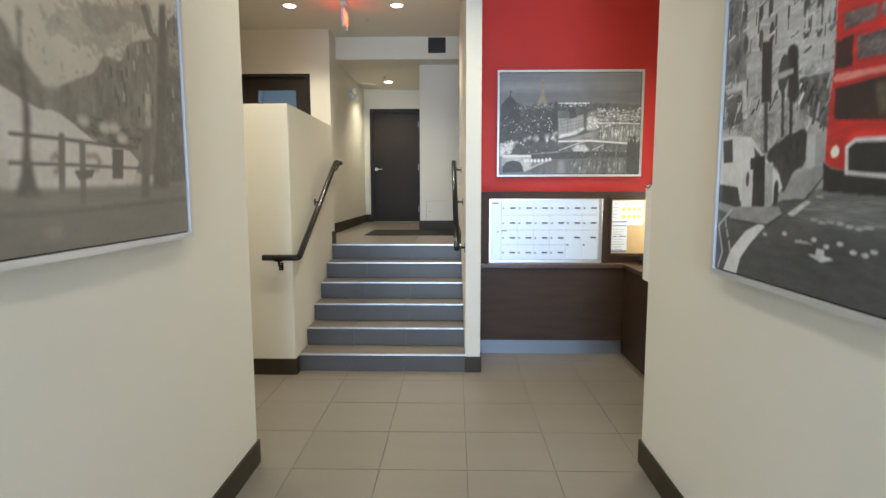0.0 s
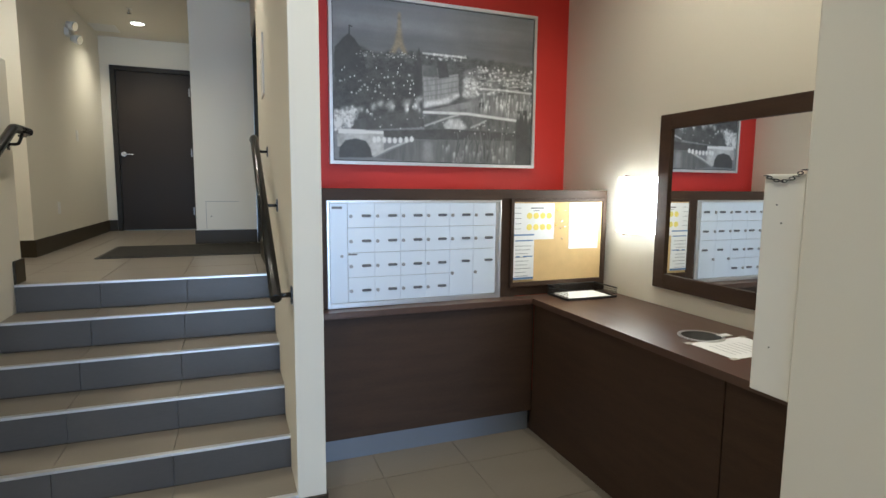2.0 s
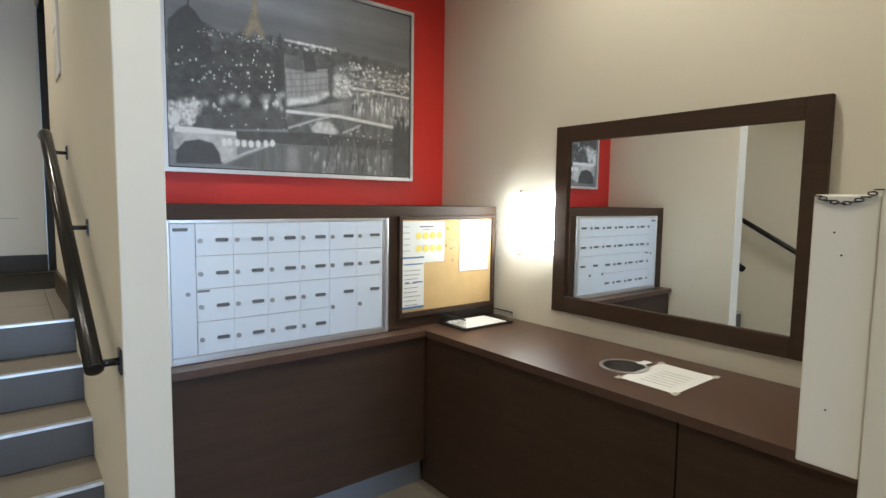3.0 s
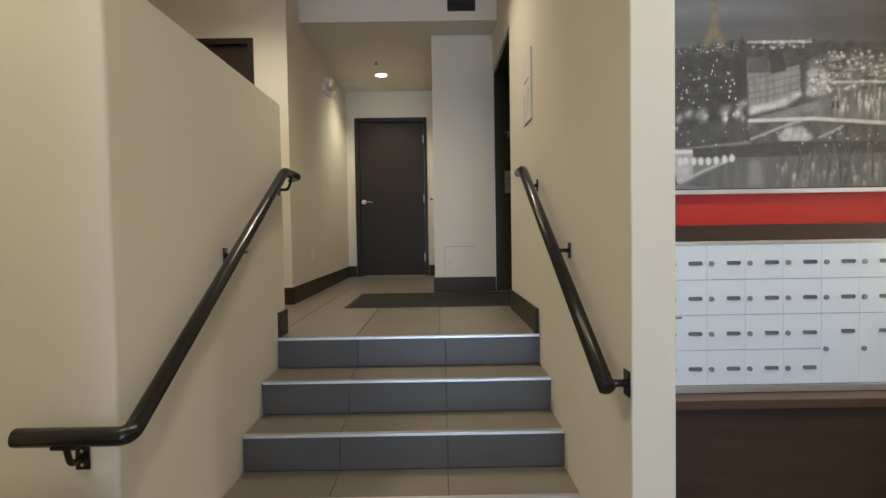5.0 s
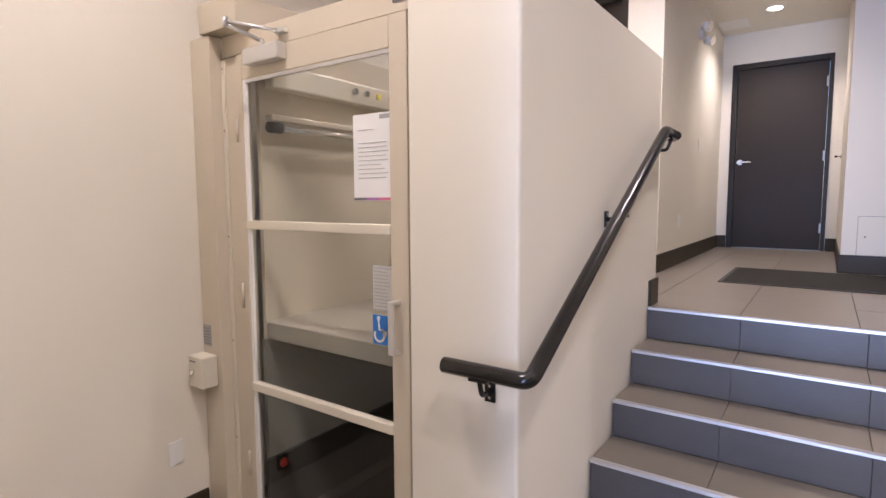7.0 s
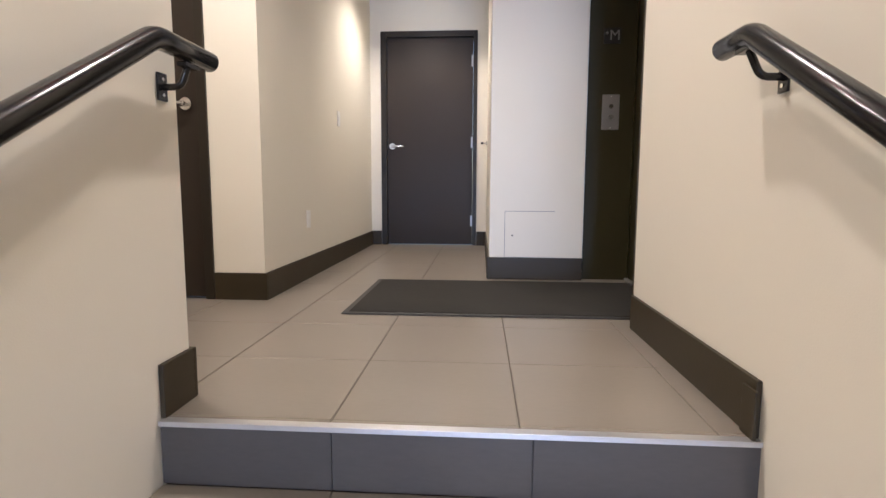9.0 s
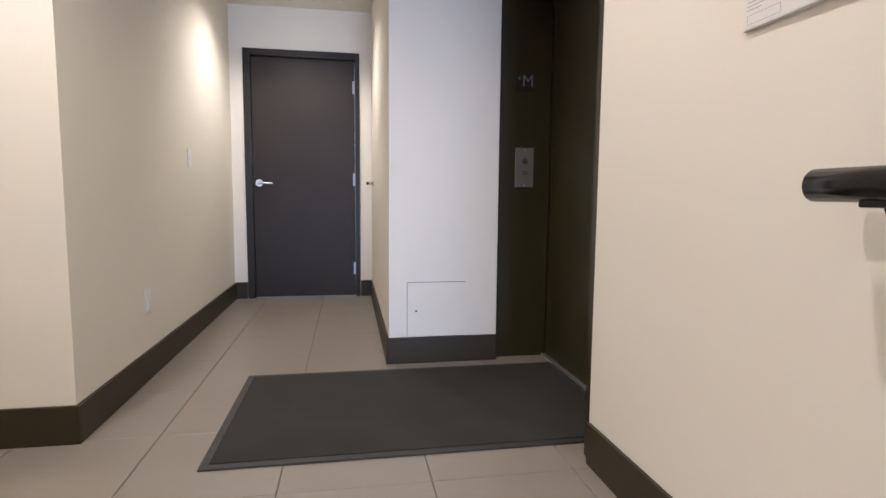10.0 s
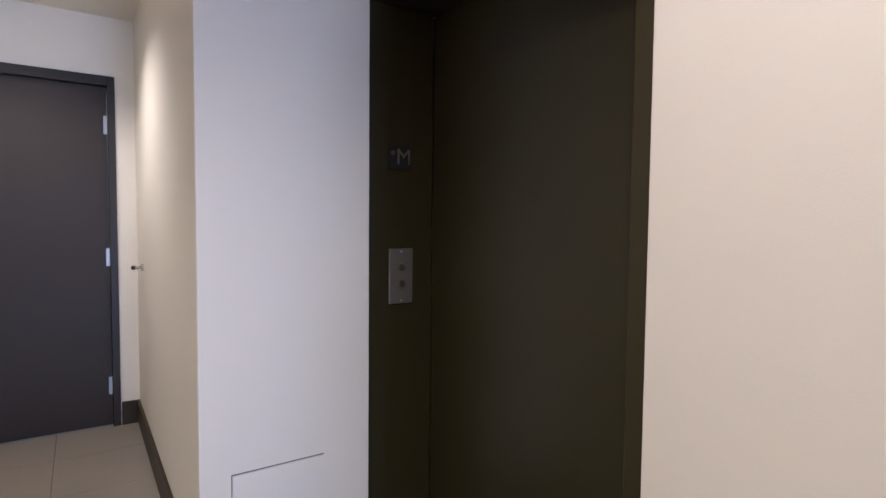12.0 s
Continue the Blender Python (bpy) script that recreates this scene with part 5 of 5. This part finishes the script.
part("pull_handle", hd, M_ALU, gate, "aluminium pull handle")
for z in (0.3614, 1.1921, 1.9724):
    part("hinge", rod((-2.969, F - 0.016, z - 0.06), (-2.969, F - 0.016, z + 0.06), 0.008, seg=10), M_BEIGE, gate)
part("latch_keeper", brick(-1.966, -1.935, F - 0.03, F - 0.001, 0.02, 0.09, bevel=0.004), M_ALU, lift)
part("rating_plate", brick(-2.028, -1.961, F - 0.003, F, 2.3458, 2.3976), M_LABEL, lift, "grey rating plate")
for k in range(4):
    part("print_line", brick(-2.023, -1.966, F - 0.0045, F - 0.0032, 2.3546 + 0.014 * k, 2.3584 + 0.014 * k), M_ALU, lift)
clo = thing("door_closer", (-2.743, F - 0.05, 2.2475), "silver overhead door closer with folding arm", "door closer")
part("body", brick(-2.841, -2.603, F - 0.065, F - 0.013, 2.2322, 2.3012, bevel=0.006), M_ALU, clo)
part("pivot", rod((-2.732, F - 0.04, 2.3012), (-2.732, F - 0.04, 2.328), 0.012), M_ALU, clo)
part("arm", rod((-2.732, F - 0.04, 2.325), (-2.794, F - 0.17, 2.3717), 0.009), M_ALU, clo)
part("arm", rod((-2.794, F - 0.17, 2.3843), (-2.640, F - 0.02, 2.3532), 0.008), M_ALU, clo)
part("arm_foot", brick(-2.663, -2.603, F - 0.03, F - 0.001, 2.3421, 2.3643, bevel=0.004), M_ALU, clo)
part("elbow", rod((-2.794, F - 0.17, 2.3621), (-2.794, F - 0.17, 2.3991), 0.013), M_ALU, clo)

pap = thing("lift_notice", (-2.107, F, 1.6471), "white printed notice taped inside the lift glass", "notice")
part("sheet", brick(-2.240, -2.044, F + 0.0025, F + 0.0045, 1.639, 1.968), M_PAPER, pap)
for k in range(12):
    if k in (1, 2):
        continue
    part("print_line", brick(-2.215, -2.215 + (0.155 if k > 2 else 0.09) * rnd.uniform(0.75, 1), F + 0.0012, F + 0.0024, 1.9069 - k * 0.0165, 1.9094 - k * 0.0165), M_SOFTINK, pap)
part("print_mark", brick(-2.103, -2.049, F + 0.0012, F + 0.0024, 1.9446, 1.9609), M_SOFTINK, pap)
for x0, x1, m in ((-2.238, -2.173, M_LABEL), (-2.173, -2.107, mat("mauve_print", (0.38, 0.18, 0.42), 0.7)), (-2.107, -2.046, mat("rose_print", (0.60, 0.16, 0.26), 0.7))):
    part("colour_band", brick(x0, x1, F + 0.0012, F + 0.0024, 1.641, 1.6512), m, pap)
lab = thing("lift_rules_label", (-2.089, F, 1.1921), "pale instruction label stuck on the lift glass", "label")
part("sheet", brick(-2.149, -2.044, F + 0.0025, F + 0.0045, 1.2155, 1.3913), mat("grey_label_paper", (0.55, 0.54, 0.50), 0.6), lab)
for k in range(13):
    part("print_line", brick(-2.142, -2.142 + rnd.uniform(0.06, 0.098), F + 0.0012, F + 0.0024, 1.3792 - k * 0.0135, 1.382 - k * 0.0135), M_SOFTINK, lab)
wcs = thing("access_sign", (-2.079, F, 1.0946), "blue wheelchair access sticker on the lift glass", "sign")
part("sticker", brick(-2.153, -2.078, F + 0.0025, F + 0.0045, 1.08, 1.197), M_BLUE, wcs)
bm = bmesh.new()
for k in range(14):
    a, c = math.radians(150 + k * 17), math.radians(150 + (k + 1) * 17)
    prism([(-2.119 + r * math.cos(t), 1.1171 + r * math.sin(t)) for t, r in ((a, 0.020), (a, 0.029), (c, 0.029), (c, 0.020))], F + 0.0012, "y", 0.0012, bm)
part("wheel_mark", bm, M_PAPER, wcs)
part("head_mark", rod((-2.122, F + 0.0012, 1.1843), (-2.122, F + 0.0024, 1.1843), 0.0085, seg=16), M_PAPER, wcs)
bm = prism([(-2.126, 1.1775), (-2.119, 1.1775), (-2.115, 1.1434), (-2.096, 1.1434), (-2.085, 1.1122), (-2.092, 1.1093), (-2.079, 1.1356), (-2.122, 1.1356)], F + 0.0012, "y", 0.0012)
part("seat_mark", bm, M_PAPER, wcs)

car = thing("lift_carriage", (-2.322, 0.7, 0.97), "beige lift carriage raised to the landing, with controls", "lift carriage")
part("deck", brick(-2.935, -1.627, 0.03, 1.40, 0.965, 1.05, bevel=0.006), M_DECK, car, "worn grey-beige platform deck")
part("side_panel", brick(-2.960, -2.935, 0.03, 1.40, 0.965, 2.43), M_BEIGE, car)
part("back_panel", brick(-2.960, -1.598, 1.40, 1.44, 0.965, 2.43), M_BEIGE, car)
cbx = part("control_box", brick(-2.935, -2.869, 0.06, 1.18, 2.17, 2.285, bevel=0.01), M_BEIGE2, car, "pale control box with push buttons")
for y, m in ((0.60, M_CHROME), (0.69, M_CHROME), (0.79, M_YELLOW), (0.90, M_REDKNOB)):
    part("button", rod((-2.870, y, 2.235), (-2.853, y, 2.235), 0.017, seg=16), m, cbx)
part("ledge_panel", brick(-2.935, -2.883, 0.06, 1.18, 2.02, 2.05, bevel=0.006), M_BEIGE, car)
part("grab_rail", rod((-2.869, 0.08, 1.985), (-2.869, 0.95, 1.985), 0.017), M_CHROME, car)
part("rail_end", rod((-2.869, 0.03, 1.985), (-2.869, 0.10, 1.985), 0.026), M_BLACK, car)
part("back_rail", rod((-2.229, 1.36, 2.05), (-2.229, 1.36, 2.42), 0.01), M_BLACK, car)
fixed("lift_pit_wall", [(-2.960, -2.935, 0.02, 1.40, 0.0, 0.96), (-2.935, -1.589, 1.40, 1.44, 0.0, 0.96)], M_PIT, "grey-green painted wall under the lift deck", "wall")
fixed("lift_pit_skirt", [(-2.933, -2.911, 0.0, 1.39, 0.005, 0.36), (-2.911, -1.608, 1.37, 1.395, 0.005, 0.36)], M_PITFLOOR, "dark skirting under the lift deck", "trim")
fixed("lift_pit_floor", [(-2.808, -1.585, 0.0, 1.37, 0.0, FLOOR + 0.006)], M_PITFLOOR, "dark floor under the lift deck", "floor")
stop = thing("stop_button", (-2.911, 0.06, 0.3), "red pit stop button under the lift deck", "button")
part("knob", ball((-2.888, 0.07, 0.33), 0.024, squash=(0.7, 1, 1)), M_REDKNOB, stop)
part("housing", brick(-2.910, -2.892, 0.04, 0.10, 0.29, 0.37, bevel=0.003), M_BLACK, stop)

key = thing("lift_call_box", (-3.201, -0.165, 0.66), "beige key switch box on the lift post", "switch box")
part("case", brick(-3.246, -3.125, -0.205, -0.122, 0.735, 0.888, bevel=0.006), M_BEIGE2, key)
part("key_switch", rod((-3.205, -0.216, 0.81), (-3.205, -0.203, 0.81), 0.012), M_CHROME, key)
part("mark", brick(-3.230, -3.181, -0.2065, -0.2048, 0.86, 0.867), M_INK, key)
klb = thing("call_box_label", (-3.201, -0.122, 0.93), "small grey printed label above the key switch", "label")
part("plate", brick(-3.234, -3.172, -0.1245, -0.1205, 0.925, 1.03), mat("grey_plate", (0.34, 0.33, 0.31), 0.5), klb)
for k in range(6):
    part("print_line", brick(-3.230, -3.181, -0.1258, -0.1247, 0.935 + k * 0.015, 0.940 + k * 0.015), M_INK, klb)


# ---- electrical plates ----
def plate(name, label, cat, ctr, normal, holes):
    c, n = Vector(ctr), Vector(normal)
    ob = thing(name, ctr, label, cat)
    s = 0.036
    part("cover", brick(min(c.x, c.x + n.x * 0.006), max(c.x, c.x + n.x * 0.006), c.y - s, c.y + s, c.z - 0.058, c.z + 0.058, bevel=0.0015), M_WHITE, ob)
    for dz in holes:
        part("insert", brick(min(c.x + n.x * 0.005, c.x + n.x * 0.009), max(c.x + n.x * 0.005, c.x + n.x * 0.009), c.y - 0.016, c.y + 0.016, c.z + dz - 0.02, c.z + dz + 0.02, bevel=0.003), M_WHITE, ob)


plate("wall_outlet", "white blank outlet cover on the lobby wall", "outlet", (-3.25, -0.285, 0.42), (1, 0, 0), ())
plate("wall_outlet", "white double outlet low on the corridor wall", "outlet", (-1.815, 3.66, 1.44), (1, 0, 0), (-0.024, 0.024))
plate("light_switch", "white light switch on the corridor wall", "switch", (-1.815, 4.47, 2.19), (1, 0, 0), (0,))
dh = thing("door_stop", (-0.62, 5.38, 2.07), "small chrome door holder on the corridor wall", "door stop")
part("base", rod((-0.618, 5.38, 2.07), (-0.628, 5.38, 2.07), 0.02), M_CHROME, dh)
part("knob", rod((-0.628, 5.38, 2.07), (-0.665, 5.38, 2.07), 0.009), M_CHROME, dh)
part("tip", ball((-0.668, 5.38, 2.07), 0.013), M_BLACK, dh)

sg = thing("building_notice", (0, 1.6, 2.33), "white framed plan notice on the stair wall", "notice")
part("board", brick(-0.012, -0.002, 1.570, 1.855, 2.312, 2.73, bevel=0.001), M_NOTICE, sg)
sheet = part("sheet", brick(-0.0132, -0.0121, 1.572, 1.853, 2.314, 2.728), M_NOTICE, sg)
for y0, y1, z0, rows in ((1.735, 1.845, 2.35, 19), (1.592, 1.715, 2.36, 21)):
    for k in range(rows):
        if k % 7 == 6:
            continue
        wide = (y1 - y0) * (rnd.uniform(0.82, 1) if k % 7 else rnd.uniform(0.3, 0.7))
        part("print_line", brick(-0.0135, -0.0131, y1 - wide, y1, z0 + 0.0078 * k, z0 + 0.0078 * k + 0.0018), M_SOFTINK, sheet)
part("print_title", brick(-0.0135, -0.0131, 1.63, 1.80, 2.56, 2.572), M_INK, sheet)
for y0, y1, z0, z1 in ((1.755, 1.843, 2.322, 2.323), (1.755, 1.843, 2.340, 2.341), (1.755, 1.756, 2.323, 2.340), (1.842, 1.843, 2.323, 2.340)):
    part("print_rule", brick(-0.0135, -0.0131, y0, y1, z0, z1), M_SOFTINK, sheet)

# ---- ceiling fixtures ----
def pot(x, y, z):
    ob = thing("pot_light", (x, y, z - 0.01), "round recessed ceiling light, lit, white trim, some added out of view", "ceiling light", "pot lights")
    bm = bmesh.new()
    for k in range(32):
        a, c = 2 * math.pi * k / 32, 2 * math.pi * (k + 1) / 32
        prism([(x + math.cos(t) * r, y + math.sin(t) * r) for t, r in ((a, 0.068), (a, 0.088), (c, 0.088), (c, 0.068))], z - 0.007, "z", 0.0065, bm)
    part("trim_ring", bm, M_WHITE, ob)
    part("lens", rod((x, y, z - 0.004), (x, y, z - 0.0005), 0.066, seg=32), M_POT, ob)


# Includes the unseen lobby, alcove and entry pots added for fill.
for x, y, z in POTS:
    pot(x, y, z)
ex = thing("exit_sign", (-1.39, 1.9, 3.6), "hanging edge-lit exit sign glowing red", "exit sign")
part("canopy", brick(-1.425, -1.355, 1.82, 1.98, CEIL - 0.035, CEIL - 0.001, bevel=0.004), M_WHITE, ex)
part("stem", rod((-1.39, 1.9, 3.78), (-1.39, 1.9, CEIL - 0.03), 0.012), M_WHITE, ex)
part("body", brick(-1.405, -1.375, 1.80, 2.02, 3.59, 3.80, bevel=0.005), M_WHITE, ex)
for x0, x1 in ((-1.3745, -1.3715), (-1.4085, -1.4055)):
    part("lens", brick(x0, x1, 1.82, 2.00, 3.64, 3.785), M_EXIT, ex, "red glowing face")
for x, y, z in ((-1.20, 2.42, CEIL), (-1.24, 4.40, SOFFIT)):
    sp = thing("sprinkler_head", (x, y, z - 0.06), "small ceiling sprinkler head", "sprinkler", "sprinklers")
    part("escutcheon", rod((x, y, z - 0.006), (x, y, z - 0.0005), 0.03, seg=20), M_WHITE, sp)
    part("stem", rod((x, y, z - 0.045), (x, y, z - 0.005), 0.008), M_CHROME, sp)
    part("deflector", rod((x, y, z - 0.05), (x, y, z - 0.045), 0.022), M_CHROME, sp)
hatch = thing("ceiling_hatch", (-1.55, 5.2, SOFFIT - 0.01), "flat white access hatch in the corridor ceiling", "ceiling hatch")
part("panel", brick(-1.79, -1.51, 5.16, 5.50, SOFFIT - 0.006, SOFFIT - 0.0005, bevel=0.002), M_WHITE, hatch)
vt = thing("air_grille", (-0.33, 3.32, 3.65), "dark louvred air grille on the soffit face", "air grille")
part("backing", brick(-0.455, -0.215, 3.327, 3.3295, 3.655, 3.855), M_BLACK, vt)
for bx in ((-0.462, -0.448, 3.648, 3.862), (-0.222, -0.208, 3.648, 3.862), (-0.448, -0.222, 3.648, 3.662), (-0.448, -0.222, 3.848, 3.862)):
    part("frame", brick(bx[0], bx[1], 3.315, 3.329, bx[2], bx[3]), M_BASE, vt)
for k in range(9):
    part("slat", brick(-0.448, -0.222, 3.317, 3.326, 3.668 + k * 0.0205, 3.674 + k * 0.0205), M_BASE, vt)
em = thing("emergency_light", (-1.81, 4.22, 3.2), "twin-head emergency light on the corridor wall", "emergency light")
part("body", brick(-1.813, -1.77, 4.23, 4.33, 3.19, 3.27, bevel=0.006), M_WHITE, em)
for y, z in ((4.20, 3.285), (4.36, 3.19)):
    hd2 = part("lamp_head", rod((-1.77, y, z), (-1.70, y - 0.03, z - 0.02), 0.035, r2=0.05, seg=18), M_WHITE, em)
    part("lens", rod((-1.702, y - 0.029, z - 0.019), (-1.696, y - 0.031, z - 0.021), 0.044, seg=18), M_CHROME, hd2)

# ---- floors and stairs, tile by tile ----
def slab(dx, dy, dz, bev=0.0015):
    bm = brick(-dx / 2, dx / 2, -dy / 2, dy / 2, -dz, 0)
    top = [e for e in bm.edges if all(v.co.z > -0.0001 for v in e.verts)]
    bmesh.ops.bevel(bm, geom=top, offset=bev, segments=1, affect="EDGES")
    return bm


def pieces(name, parent, material, spans):
    """Tiles that share a mesh where their sizes agree: spans of (x0, x1, y0, y1, top)."""
    meshes = {}
    for x0, x1, y0, y1, top in spans:
        dx, dy = round(x1 - x0, 3), round(y1 - y0, 3)
        if dx < 0.01 or dy < 0.01:
            continue
        if (dx, dy) not in meshes:
            me = bpy.data.meshes.new(name)
            bm = slab(dx, dy, 0.009)
            bm.to_mesh(me)
            bm.free()
            me.materials.append(material)
            meshes[dx, dy] = me
        ob = new(name, meshes[dx, dy])
        ob.location = ((x0 + x1) / 2, (y0 + y1) / 2, top + random.uniform(-0.0004, 0.0004))
        ob.parent = parent


def cuts(lo, hi, start, pitch):
    """Tile edges from lo to hi on a grid."""
    k = math.ceil((lo - start) / pitch - 1e-6)
    edges = [lo]
    while start + k * pitch < hi - 1e-6:
        if start + k * pitch > lo + 1e-6:
            edges.append(start + k * pitch)
        k += 1
    return list(zip(edges, edges[1:] + [hi]))


J = 0.0018
floor = fixed("floor", [(-3.6, 2.45, -11.6, 1.4, -0.12, FLOOR - 0.0045)], M_GROUT, "taupe porcelain tiled lobby floor with thin grout", "floor")
grid = []
for y0, y1 in cuts(-11.4, 0.66, -0.215, 0.503):
    for x0, x1 in cuts(-3.25, 2.23, 0.0, 0.5215):
        if x1 < -1.30 and y1 < -1.85 or x0 > 1.1 and y1 < -2.05:
            continue
        if y0 > 0.05 and x1 < 0.02:
            continue
        top = y1
        if y1 > 0.02 and x1 < 0.16:
            top = 0.02
        grid.append((x0 + J, x1 - J, y0 + J, top - J, FLOOR))
pieces("tile", floor, M_TILE, grid)

landing = fixed("floor_landing", [(-3.42, 0.34, TREAD * 5 + 0.03, 5.89, 0.90, LAND - 0.0045)], M_GROUT, "taupe porcelain tiled landing floor", "floor")
grid = []
for y0, y1 in cuts(TREAD * 5 + 0.032, 5.87, 1.965, 0.485):
    for x0, x1 in cuts(-3.42, 0.34, -0.57, 0.485):
        if y0 > 2.92 and (x1 < -1.815 or x0 > 0.3):
            continue
        if y1 < 1.66 and x1 < -1.62:
            continue
        grid.append((x0 + J, x1 - J, y0 + 0.0007, y1 - 0.0007, LAND))
pieces("tile", landing, M_TILE, grid)

stairs = thing("stairs", (-0.75, 0.7, 0), "six tiled steps with slate risers and metal nosings", "stairs", kind="structure")
bm = bmesh.new()
for k in range(6):
    brick(-1.497, 0.03, k * TREAD + 0.016, TREAD * 5 + 0.03, LAND - (6 - k) * STEP - (0.05 if k == 0 else 0), LAND - (5 - k) * STEP - 0.010, bm)
part("core", bm, M_STAIRGROUT, stairs)
for k in range(6):
    y, z = k * TREAD, LAND - (5 - k) * STEP
    seams = (-1.496, -1.045, -0.54, 0.024)
    for x0, x1 in zip(seams, seams[1:]):
        part("riser_tile", brick(x0 + 0.0015, x1 - 0.0015, y + 0.007, y + 0.016, max(z - STEP + 0.002, FLOOR), z - 0.012, bevel=0.001), M_RISER, stairs)
        if k < 5:
            part("tread_tile", brick(x0 + 0.0015, x1 - 0.0015, y + 0.032, y + TREAD + 0.006, z - 0.0098, z, bevel=0.001), M_TILE, stairs)
    nose = brick(-1.496, 0.024, y, y + 0.030, z - 0.002, z + 0.002, bevel=0.0008)
    brick(-1.496, 0.024, y, y + 0.006, z - 0.0115, z - 0.002, nose)
    part("nosing", nose, M_NOSE, stairs, "bright aluminium nosing strip")
